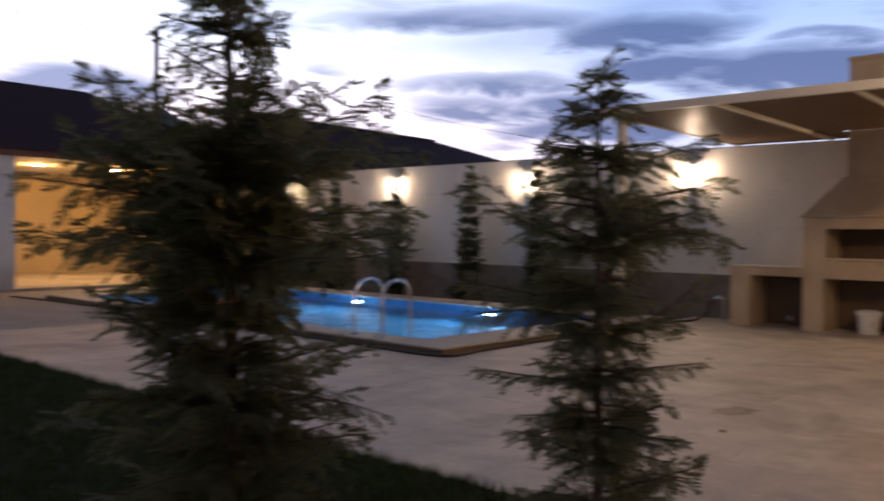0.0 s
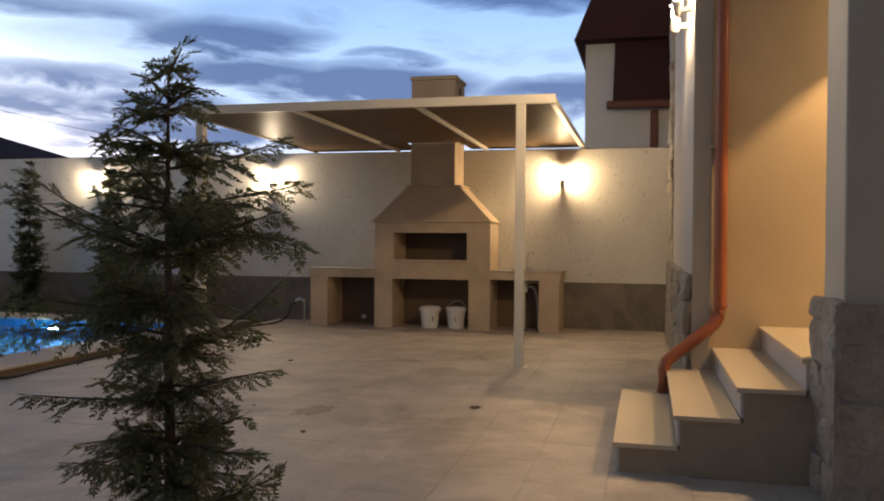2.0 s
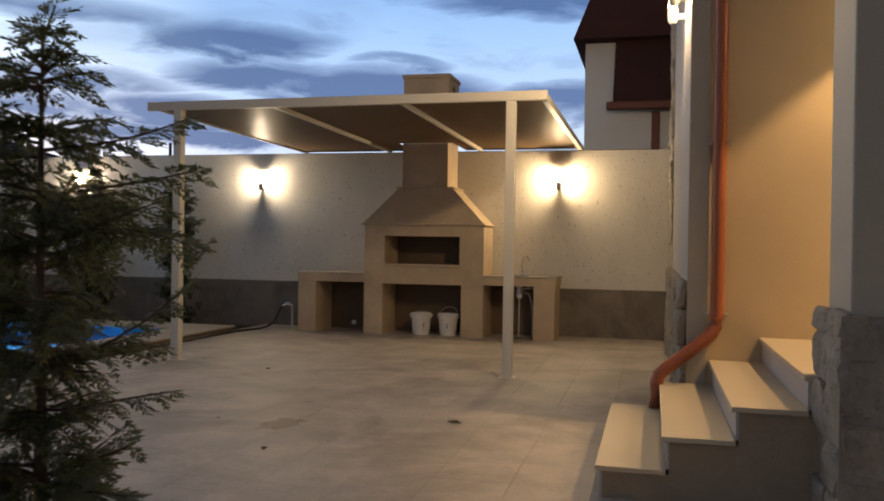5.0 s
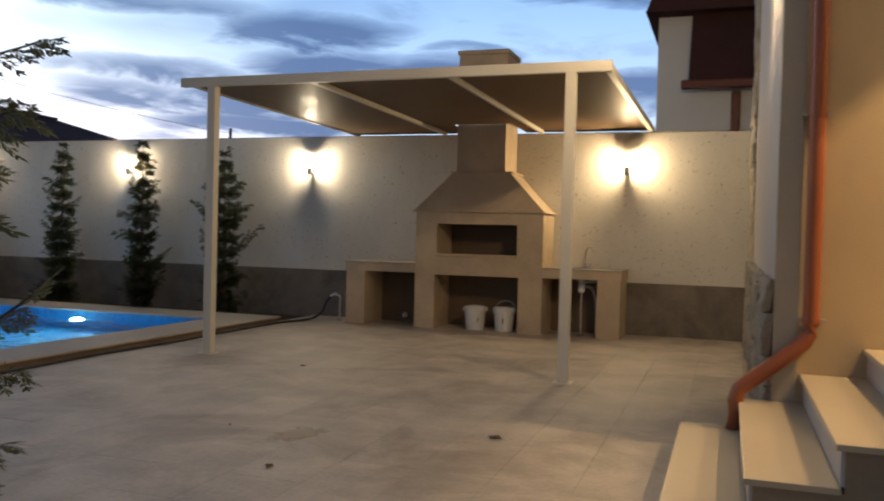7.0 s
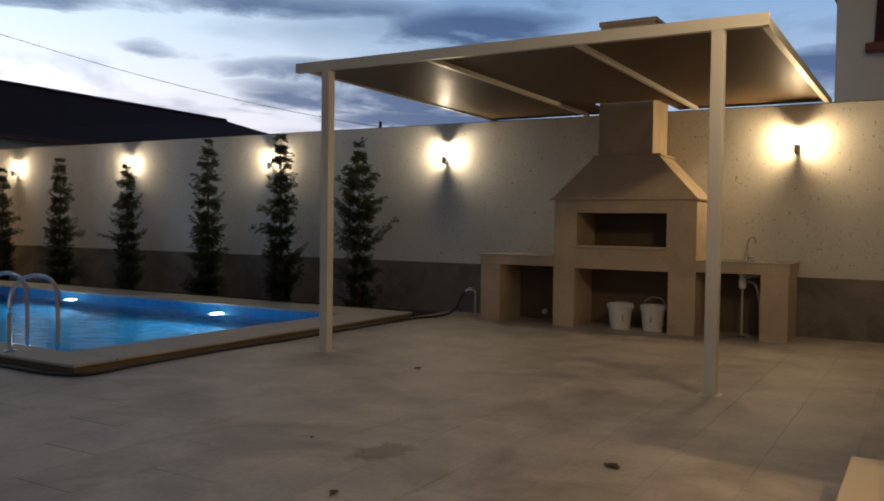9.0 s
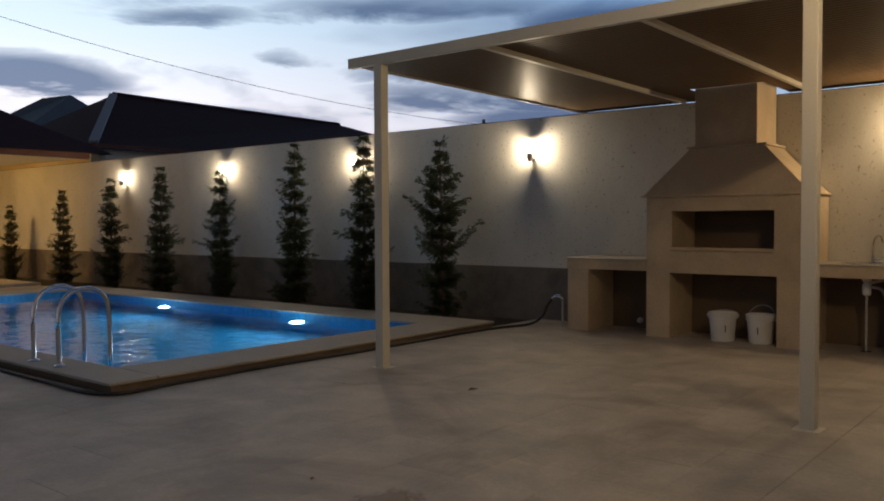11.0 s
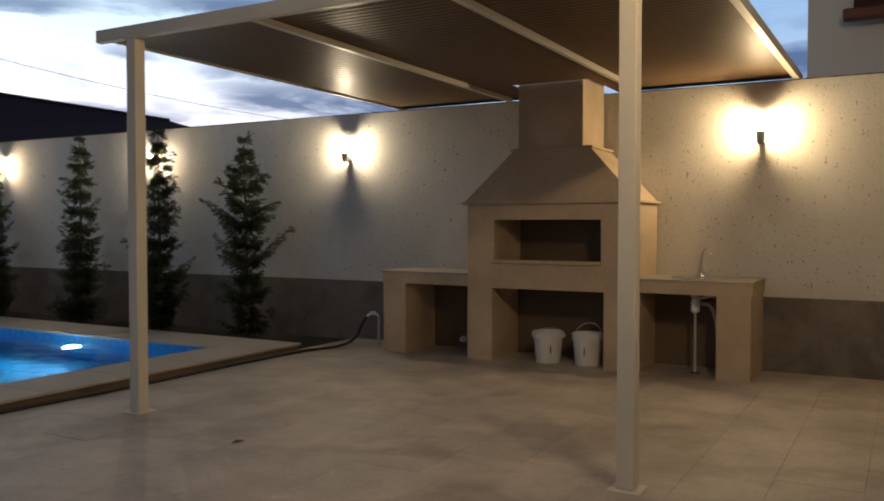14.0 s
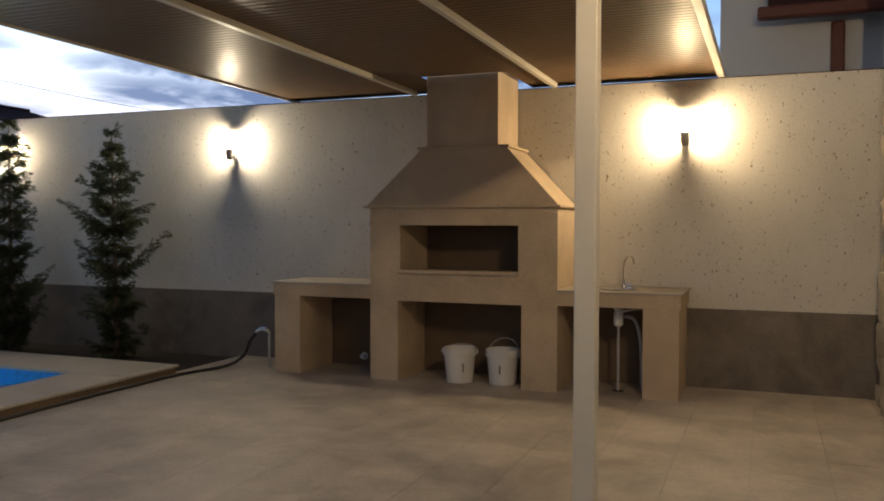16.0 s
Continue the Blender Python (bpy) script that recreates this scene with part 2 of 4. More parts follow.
GREY_PLASTIC = surface("grey_plastic", (0.42, 0.41, 0.39), 0.5, 0.08, 5.0, 50, 0.05)
HOSE = surface("black_rubber", (0.025, 0.023, 0.022), 0.55, 0.2, 5.0, 60, 0.1)
PIPE = surface("copper_brown_downpipe", (0.33, 0.095, 0.035), 0.38, 0.12, 3.0, 60, 0.08, spec=0.5)
HOUSE_WALL = surface("cream_house_render", (0.56, 0.44, 0.275), 0.85, 0.12, 1.0, 70, 0.10)
HOUSE_GREY = surface("pale_grey_render", (0.45, 0.43, 0.41), 0.85, 0.10, 1.2, 60, 0.3)
STONE = surface("rough_split_stone", (0.29, 0.26, 0.215), 0.85, 0.42, 4.0, 30, 0.9, pits=0.8, per_piece=0.2)
COLUMN = surface("grey_beige_render", (0.46, 0.42, 0.34), 0.85, 0.12, 1.0, 60, 0.15)
TREAD = surface("cream_marble_tread", (0.53, 0.45, 0.32), 0.4, 0.10, 2.5, 50, 0.06)
RISER = surface("pale_riser_stone", (0.46, 0.44, 0.42), 0.6, 0.10, 2.5, 50, 0.1)
STAIR_SIDE = surface("stair_side_stone", (0.34, 0.265, 0.18), 0.8, 0.22, 2.4, 40, 0.3, stain=(0.26, 0.215, 0.165))
ROOF = surface("dark_roof_sheet", (0.048, 0.027, 0.030), 0.85, 0.2, 0.8, 20, 0.2, spec=0.1)
ROOF_RED = surface("brown_red_roof", (0.075, 0.035, 0.03), 0.85, 0.2, 0.8, 20, 0.2, spec=0.15)
FASCIA = surface("red_brown_fascia", (0.17, 0.045, 0.025), 0.5, 0.15, 2.0, 40, 0.1)
EAVE = surface("dark_red_eave_board", (0.10, 0.030, 0.018), 0.6, 0.15, 2.0, 40, 0.1)
# blue of the sky reflected on the far roof, put into the base colour
FAR_ROOF = surface("sky_tinted_roof_sheet", (0.10, 0.125, 0.155), 0.8, 0.12, 0.6, 15, 0.1)
HIP_CAP = surface("pale_zinc_flashing", (0.27, 0.27, 0.29), 0.6, 0.1, 2.0, 30, 0.1)
NEIGHBOUR = surface("white_neighbour_render", (0.80, 0.78, 0.73), 0.85, 0.06, 0.8, 50, 0.2)
WOOD_POLE = surface("weathered_pole", (0.08, 0.07, 0.065), 0.9, 0.2, 2.0, 30, 0.3)
LAMP_METAL = surface("grey_lamp_metal", (0.45, 0.44, 0.42), 0.45, 0.1, 6.0, 50, 0.05, metal=0.3)
DRY_LEAF = surface("dry_leaf", (0.12, 0.07, 0.035), 0.8, 0.3, 20.0, 90, 0.2)
STAIN = faded_stain()
GLOW = lit_glass("lit_lamp_glass", (1.0, 0.80, 0.50), 130.0)
POOL_GLOW = lit_glass("lit_pool_lamp", (0.85, 0.95, 1.0), 120.0)
WATER = water_surface()


# ---- mesh helpers ----
def finish(bm, name, material, parent=None, label="", smooth=False):
    bmesh.ops.recalc_face_normals(bm, faces=bm.faces)
    mesh = bpy.data.meshes.new(name)
    bm.to_mesh(mesh)
    bm.free()
    mesh.materials.append(material)
    if smooth:
        mesh.shade_smooth()
        mesh.set_sharp_from_angle(angle=radians(40))
    ob = new(name, mesh)
    if parent:
        ob.parent = parent
    if label:
        ob["label"] = label
    return ob


def part(name, bm, material, parent, label="", smooth=False):
    """One mesh under a thing or a part."""
    return finish(bm, name, material, parent, label, smooth)


def box(bm, x0, x1, y0, y1, z0, z1, bevel=0.0):
    made = bmesh.ops.create_cube(bm, size=1.0)["verts"]
    for v in made:
        v.co = Vector((x0 if v.co.x < 0 else x1, y0 if v.co.y < 0 else y1, z0 if v.co.z < 0 else z1))
    if bevel:
        edges = list({e for v in made for e in v.link_edges})
        bmesh.ops.bevel(bm, geom=edges, offset=bevel, segments=2, affect="EDGES", profile=0.5)
    return bm


def boxes(*dims, bevel=0.0):
    bm = bmesh.new()
    for d in dims:
        box(bm, *d, bevel=bevel)
    return bm


def tube(bm, points, radius, sides=10, closed=False, radii=None):
    """A round bar along points."""
    pts = [Vector(p) for p in points]
    rings = []
    ref = Vector((0, 0, 1))
    for i, p in enumerate(pts):
        d = (pts[min(i + 1, len(pts) - 1)] - pts[max(i - 1, 0)]).normalized()
        side = d.cross(ref)
        if side.length < 0.05:
            side = d.cross(Vector((0, 1, 0)))
        side.normalize()
        over = side.cross(d)
        r = radii[i] if radii else radius
        rings.append([bm.verts.new(p + (side * math.cos(a) + over * math.sin(a)) * r) for a in (2 * math.pi * k / sides for k in range(sides))])
    for a, b in zip(rings, rings[1:]):
        for k in range(sides):
            bm.faces.new((a[k], a[(k + 1) % sides], b[(k + 1) % sides], b[k]))
    bm.faces.new(rings[0][::-1])
    bm.faces.new(rings[-1])
    return bm


def turned(bm, x, y, profile, sides=28):
    """A solid of revolution about a vertical axis: (radius, z) from bottom to top."""
    rings = [[bm.verts.new((x + r * math.cos(2 * math.pi * k / sides), y + r * math.sin(2 * math.pi * k / sides), z)) for k in range(sides)] for r, z in profile]
    for a, b in zip(rings, rings[1:]):
        for k in range(sides):
            bm.faces.new((a[k], a[(k + 1) % sides], b[(k + 1) % sides], b[k]))
    bm.faces.new(rings[0][::-1])
    bm.faces.new(rings[-1])
    return bm


def arc(points, steps=8):
    """A smooth line through points."""
    pts = [Vector(p) for p in points]
    pts = [pts[0] * 2 - pts[1]] + pts + [pts[-1] * 2 - pts[-2]]
    out = []
    for i in range(1, len(pts) - 2):
        a, b, c, d = pts[i - 1:i + 3]
        for s in range(steps):
            t = s / steps
            out.append(0.5 * (2 * b + (c - a) * t + (2 * a - 5 * b + 4 * c - d) * t * t + (3 * b - a - 3 * c + d) * t ** 3))
    return out + [pts[-2]]


def thing(name, label, category, group="", kind=""):
    return tagged(new(name), label, category, group, kind)


def structure(name, bm, material, label, category, smooth=False):
    return tagged(finish(bm, name, material, smooth=smooth), label, category, kind="structure")


def point_lamp(name, at, watts, colour, radius, parent=None):
    data = bpy.data.lights.new(name, "POINT")
    data.energy, data.color, data.shadow_soft_size = watts, colour, radius
    ob = new(name, data)
    ob.location = at
    if parent:
        ob.parent = parent
    return ob


# ---- ground ----
def make_ground():
    bm = bmesh.new()
    x0, x1, y0, y1 = POOL
    a, b, c, d = x0 - 0.2, x1 + 0.2, y0 - 0.2, y1 + 0.2
    xs, ys = (-3000, a, b, 3000), (-3000, c, d, 3000)
    grid = [[bm.verts.new((x, y, -0.03)) for x in xs] for y in ys]
    for j in range(3):
        for i in range(3):
            if (i, j) != (1, 1):
                bm.faces.new((grid[j][i], grid[j][i + 1], grid[j + 1][i + 1], grid[j + 1][i]))
    structure("ground", bm, SOIL, "dark bare earth under and around the yard", "ground")
    # paved yard, laid as a bed with pavers on it
    bed = boxes((-18.9, 9.0, GRASS_Y, 7.42, -0.028, -0.006), (-6.1, 9.0, 7.42, WALL_Y, -0.028, -0.006), (-0.9, 9.0, -9.0, GRASS_Y, -0.028, -0.006), (-18.9, -16.9, 7.42, 12.9, -0.028, -0.006))
    return structure("pavement", bed, JOINT, "beige sandstone paving of the yard, dusty and patchy", "pavement")


pavement = make_ground()


# ---- walls round the yard ----
def make_wall():
    bm = boxes((-26.0, 9.0, WALL_Y, WALL_Y + WALL_T, 0.75, WALL_TOP))
    structure("wall_north", bm, RENDER_WHITE, "tall cream garden wall with rough pitted render", "wall")
    bm = boxes((-26.0, 9.0, WALL_Y - 0.02, WALL_Y + WALL_T, -0.03, 0.75))
    structure("baseboard_north", bm, PLINTH, "dark grey-brown rendered plinth along the garden wall", "plinth")
    bm = boxes((-26.0, 9.0, WALL_Y - 0.006, WALL_Y + WALL_T + 0.006, WALL_TOP, WALL_TOP + 0.008))
    structure("trim_north", bm, ROOF, "thin dark capping strip on the garden wall", "capping")


make_wall()


# ---- pool ----
def make_pool():
    x0, x1, y0, y1 = POOL
    t, deep = 0.2, -1.45
    bm = boxes((x0 - t, x1 + t, y0 - t, y0, deep, 0.06), (x0 - t, x1 + t, y1, y1 + t, deep, 0.06), (x0 - t, x0, y0, y1, deep, 0.06), (x1, x1 + t, y0, y1, deep, 0.06), (x0 - t, x1 + t, y0 - t, y1 + t, deep - 0.2, deep))
    pool = thing("swimming_pool", "long swimming pool lined with blue mosaic, lit under water", "swimming pool")
    part("basin", bm, MOSAIC, pool, "blue mosaic lining")
    bm = bmesh.new()
    nx, ny = 250, 120
    def ripple(x, y):
        p = Vector((x, y, 0.0))
        return 0.006 * noise.noise(p * 1.6) + 0.0056 * noise.noise(Vector((x * 3.4 + 9, y * 4.6, 2.0))) + 0.0048 * noise.noise(Vector((x * 8.5, y * 10.0, 5.0)))
    rows = [[bm.verts.new((x0 + (x1 - x0) * i / nx, y0 + (y1 - y0) * k / ny, WATER_Z + ripple(x0 + (x1 - x0) * i / nx, y0 + (y1 - y0) * k / ny))) for i in range(nx + 1)] for k in range(ny + 1)]
    for a, b in zip(rows, rows[1:]):
        for i in range(nx):
            bm.faces.new((a[i], a[i + 1], b[i + 1], b[i]))
    w = part("water", bm, WATER, pool, "clear rippled blue water", True)
    if w.data.polygons[0].normal.z < 0:
        w.data.flip_normals()
    w.visible_shadow = False
    # under-water lamps on the far side
    for x in (-9.12, -12.65):
        bm = bmesh.new()
        made = turned(bm, 0, 0, [(0.10, 0), (0.11, 0.015), (0.085, 0.03)], 20)
        bmesh.ops.transform(bm, matrix=pose(x, y1 - 0.002, -0.40, 90), verts=bm.verts)
        part("underwater_lamp", bm, POOL_GLOW, pool, "round white lamp glowing under water", True)
        data = bpy.data.lights.new("underwater_light", "SPOT")
        data.energy, data.color, data.shadow_soft_size = POOL_WATTS, (0.75, 0.92, 1.0), 0.08
        data.spot_size, data.spot_blend = radians(165), 0.35
        new("underwater_light", data).matrix_basis = pose(x, y1 - 0.06, -0.42, -90)
        point_lamp("underwater_halo", (x, y1 - 0.14, -0.42), POOL_WATTS * 0.006, (0.75, 0.92, 1.0), 0.06)
    # coping slabs
    c = 0.09
    rim = thing("pool_coping", "pale limestone slabs laid round the pool edge", "coping")
    ox0, ox1, oy0, oy1 = x0 - 0.7, x1 + 0.66, y0 - 0.42, y1 + 0.72
    n = 12
    for i in range(n):
        a, b = ox0 + (ox1 - ox0) * i / n, ox0 + (ox1 - ox0) * (i + 1) / n
        part("slab", boxes((a + 0.003, b - 0.003, oy0, y0 + 0.03, 0.062, c), bevel=0.008), COPING, rim)
        part("slab", boxes((a + 0.003, b - 0.003, y1 - 0.03, oy1, 0.062, c), bevel=0.008), COPING, rim)
    n = 5
    for i in range(n):
        a, b = y0 + 0.036 + (y1 - y0 - 0.072) * i / n, y0 + 0.036 + (y1 - y0 - 0.072) * (i + 1) / n
        part("slab", boxes((x1 - 0.03, ox1, a + 0.003, b - 0.003, 0.062, c), bevel=0.008), COPING, rim)
        part("slab", boxes((ox0, x0 + 0.03, a + 0.003, b - 0.003, 0.062, c), bevel=0.008), COPING, rim)
    part("kerb", boxes((ox0 + 0.03, ox1 - 0.03, oy0 + 0.03, y0 - 0.2, -0.03, 0.061), (ox0 + 0.03, ox1 - 0.03, y1 + 0.2, oy1 - 0.03, -0.03, 0.061), (x1 + 0.2, ox1 - 0.03, y0 - 0.2, y1 + 0.2, -0.03, 0.061), (ox0 + 0.03, x0 - 0.2, y0 - 0.2, y1 + 0.2, -0.03, 0.061)), COPING_SIDE, rim, "dark brown side under the slabs")
    return pool


POOL_WATTS = 140.0
make_pool()


def make_ladder():
    ladder = thing("pool_ladder", "polished steel pool ladder with two hooped handrails", "pool ladder")
    y = POOL[2]
    for x in (-7.68, -7.18):
        pts = arc([(x, y - 0.28, 0.09), (x, y - 0.28, 0.55), (x, y - 0.20, 0.74), (x, y, 0.80), (x, y + 0.17, 0.72), (x, y + 0.22, 0.50), (x, y + 0.22, -0.2), (x, y + 0.20, -1.0)])
        rail = part("handrail", tube(bmesh.new(), pts, 0.021, 12), STEEL, ladder, smooth=True)
        part("flange", turned(bmesh.new(), x, y - 0.28, [(0.055, 0.09), (0.055, 0.10), (0.03, 0.115)], 16), STEEL, rail, smooth=True)
    for z in (-0.25, -0.55, -0.85):
        part("rung", boxes((-7.68, -7.18, y + 0.18, y + 0.26, z - 0.015, z + 0.015), bevel=0.005), STEEL, ladder)


make_ladder()


# ---- barbecue ----
def make_barbecue():
    F, B = 13.35, WALL_Y - 0.022
    q = thing("barbecue", "built-in sand-coloured plaster barbecue with hood, chimney and side counters", "barbecue")
    r = 0.004
    for name, d in (("pillar", (-5.2, -4.90, F, B, -0.01, 0.80)), ("pillar", (-4.09, -3.79, F, B, -0.01, 0.79)), ("pillar", (-2.53, -2.19, F, B, -0.01, 0.79)), ("pillar", (-1.42, -1.11, F, B, -0.01, 0.80))):
        part(name, boxes(d), BBQ, q)
    one = part("counter", boxes((-5.215, -4.09, F - 0.004, B, 0.80, 0.925), bevel=r), BBQ, q, "plaster counter with a thin slab edge")
    two = part("counter", boxes((-2.19, -1.095, F - 0.004, B, 0.80, 0.925), bevel=r), BBQ, q, "plaster counter that holds the sink")
    part("worktop", boxes((-5.23, -4.092, F - 0.025, B, 0.926, 0.945), bevel=0.003), COPING, one, "thin pale stone worktop")
    part("worktop", boxes((-2.188, -1.08, F - 0.025, B, 0.926, 0.945), bevel=0.003), COPING, two, "thin pale stone worktop")
    # backs of the counter recesses, coloured for the shade in there
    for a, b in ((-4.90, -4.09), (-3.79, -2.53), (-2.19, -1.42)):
        part("back_panel", boxes((a, b, B - 0.06, B, -0.01, 0.79)), BBQ_SHADED, q)
    part("hearth", boxes((-4.09, -2.19, F, B, 0.79, 1.06)), BBQ, q)
    part("ledge", boxes((-3.79, -2.56, F - 0.03, F + 0.12, 1.06, 1.10), bevel=0.008), BBQ, q)
    part("cheek", boxes((-4.09, -3.765, F, B, 1.06, 1.533)), BBQ, q)
    part("cheek", boxes((-2.563, -2.19, F, B, 1.06, 1.533)), BBQ, q)
    part("lintel", boxes((-4.09, -2.19, F, B, 1.533, 1.70)), BBQ, q)
    # firebox lining: the opening's shade is in its colour
    part("firebox", boxes((-3.765, -2.563, B - 0.05, B, 1.06, 1.533), (-3.765, -2.563, F + 0.13, B - 0.05, 1.06, 1.075)), BBQ_SHADED, q, "grill opening with its inner shade painted dark")
    part("hood_lip", boxes((-4.15, -2.155, F - 0.045, B, 1.70, 1.725), bevel=0.006), BBQ, q)
    bm = bmesh.new()
    lo = [(-4.12, F - 0.02), (-2.185, F - 0.02), (-2.185, B), (-4.12, B)]
    hi = [(-3.57, 13.42), (-2.70, 13.42), (-2.70, B), (-3.57, B)]
    v0 = [bm.verts.new((x, y, 1.725)) for x, y in lo]
    v1 = [bm.verts.new((x, y, 2.27)) for x, y in hi]
    for k in range(4):
        bm.faces.new((v0[k], v0[(k + 1) % 4], v1[(k + 1) % 4], v1[k]))
    bm.faces.new(v0[::-1]), bm.faces.new(v1)
    part("hood", bm, BBQ, q)
    part("hood_lip", boxes((-3.60, -2.67, 13.39, B, 2.27, 2.295), bevel=0.006), BBQ, q)
    stack = part("chimney", boxes((-3.51, -2.785, 13.42, B, 2.295, 3.98), bevel=r), BBQ, q)
    part("chimney_cap", boxes((-3.53, -2.765, 13.40, B + 0.02, 3.98, 4.04), bevel=r), BBQ, stack)
    # flat dark piece whose colour stands for the shade in the hole
    part("vent", boxes((-2.785, -2.779, 13.66, 13.82, 3.72, 3.88)), BBQ_SHADED, stack, "smoke vent hole, its shade painted as a dark patch")
    return q


make_barbecue()


# ---- canopy over the barbecue ----
def make_canopy():
    X0, X1, Y0, Y1 = -5.53, -0.80, 9.68, WALL_Y + WALL_T
    c = thing("canopy", "cream steel canopy with brown corrugated sheet roof on two posts", "canopy")
    part("fascia", boxes((X0, X1, Y0, Y0 + 0.06, 2.93, 3.03), bevel=0.004), CREAM_PAINT, c)
    def sloped(x0, x1, z0, z1, end):
        bm = boxes((x0, x1, Y0 + 0.06, end, z0, z1), bevel=0.003)
        for v in bm.verts:
            v.co.z -= FALL * (v.co.y - Y0) / (Y1 - Y0)
        return bm
    part("side_rail", boxes((X1 - 0.06, X1, Y0 + 0.06, Y1, WALL_TOP + 0.009, 3.0), bevel=0.003), CREAM_PAINT, c)
    part("edge_strip", sloped(X0, X0 + 0.025, 2.962, 2.994, Y1), CREAM_PAINT, c, "thin cream edge of the sheet roof")
    for x in (-3.93, -2.41):
        part("beam", sloped(x - 0.025, x + 0.025, 2.932, 2.98, WALL_Y - 0.002), CREAM_PAINT, c)
    # corrugated sheet, ribs across
    bm = bmesh.new()
    period, rows = 0.076, []
    y = Y0 + 0.062
    chimney = (-3.56, -2.70, 13.38)
    while y < Y1 - 0.05:
        for dy, dz in ((0, 0), (0.026, 0), (0.036, 0.0035), (0.066, 0.0035)):
            rows.append((min(y + dy, Y1 - 0.05), 2.982 + dz - FALL * (y - Y0) / (Y1 - Y0)))
        y += period
    for (ya, za), (yb, zb) in zip(rows, rows[1:]):
        if yb - ya < 1e-5:
            continue
        spans = [(X0 + 0.01, X1 - 0.01)] if ya < chimney[2] else [(X0 + 0.01, chimney[0]), (chimney[1], X1 - 0.01)]
        for a, b in spans:
            v = [bm.verts.new(p) for p in ((a, ya, za), (b, ya, za), (b, yb, zb), (a, yb, zb))]
            bm.faces.new(v)
    bmesh.ops.remove_doubles(bm, verts=bm.verts, dist=1e-4)
    r = bmesh.ops.extrude_face_region(bm, geom=list(bm.faces))
    for v in [g for g in r["geom"] if isinstance(g, bmesh.types.BMVert)]:
        v.co.z += 0.003
    part("roof_sheet", bm, SHEET, c, "brown corrugated metal sheet")
    for x in (-5.13, -1.185):
        post = part("post", boxes((x - 0.05, x + 0.05, 9.68, 9.78, 0.006, 2.93), bevel=0.006), CREAM_PAINT, c)
        part("base_plate", boxes((x - 0.09, x + 0.09, 9.64, 9.82, -0.006, 0.006), bevel=0.002), CREAM_PAINT, post)
    return c


FALL = 0.022
make_canopy()


# ---- wall lamps ----
def make_wall_lamp():
    lamp = thing("wall_lamp", "lit warm wall lamp on a short metal bracket", "wall lamp", group="wall lamps")
    part("wall_plate", boxes((-0.035, 0.035, -0.016, 0, -0.12, 0.0), bevel=0.006), LAMP_METAL, lamp)
    arm = part("arm", boxes((-0.02, 0.02, -LAMP_OUT, -0.016, -0.09, -0.045), bevel=0.006), LAMP_METAL, lamp)
    part("holder", turned(bmesh.new(), 0, -LAMP_OUT, [(0.024, -0.125), (0.040, -0.105), (0.046, -0.01), (0.046, 0.0)], 16), LAMP_METAL, arm, smooth=True)
    g = part("glass", turned(bmesh.new(), 0, -LAMP_OUT, [(0.024, 0.0), (0.034, 0.025), (0.036, 0.065), (0.030, 0.10), (0.02, 0.118)], 20), GLOW, lamp, "glowing warm glass", True)
    g.visible_shadow = False
    part("cap", turned(bmesh.new(), 0, -LAMP_OUT, [(0.06, 0.119), (0.062, 0.128), (0.03, 0.142)], 20), LAMP_METAL, g, "dark metal cap", smooth=True)
    return lamp


LAMP_OUT, LAMP_Z = 0.125, 2.41
LAMP_WATTS, HOUSE_WATTS, PORCH_WATTS = 55.0, 84.0, 180.0
first = make_wall_lamp()
first.location = (LAMP_XS[0], WALL_Y, LAMP_Z)
for x in LAMP_XS[1:]:
    copy_thing(first, pose(x, WALL_Y, LAMP_Z))
copy_thing(first, pose(HOUSE_X, 7.88, 3.45, 0, 0, -90))
copy_thing(first, pose(HOUSE_X, 8.42, 3.45, 0, 0, -90))
for x, share in zip(LAMP_XS, (1.12, 0.76, 0.48, 0.43, 0.42)):
    point_lamp("wall_lamp_light", (x, WALL_Y - LAMP_OUT, LAMP_Z + 0.07), LAMP_WATTS * share, WARM if share > 1 else (1.0, 0.86, 0.63), 0.034)
for y in (7.88, 8.42):
    point_lamp("wall_lamp_light", (HOUSE_X - LAMP_OUT, y, 3.52), HOUSE_WATTS, (1.0, 0.73, 0.41), 0.04)
# two spots let into the porch soffit, above the steps
for x, y, wide in ((2.3, 7.1, 100), (3.9, 7.1, 112)):
    tagged(finish(turned(bmesh.new(), x, y, [(0.07, 3.545), (0.075, 3.552), (0.06, 3.56)], 20), "ceiling_spot", GLOW, smooth=True), "round lit spot in the porch soffit", "ceiling light", "porch spots")
    data = bpy.data.lights.new("porch_spot_light", "SPOT")
    data.energy, data.color, data.shadow_soft_size = PORCH_WATTS, (1.0, 0.67, 0.33), 0.02
    data.spot_size, data.spot_blend = radians(wide), 0.22
    new("porch_spot_light", data).location = (x, y, 3.53)


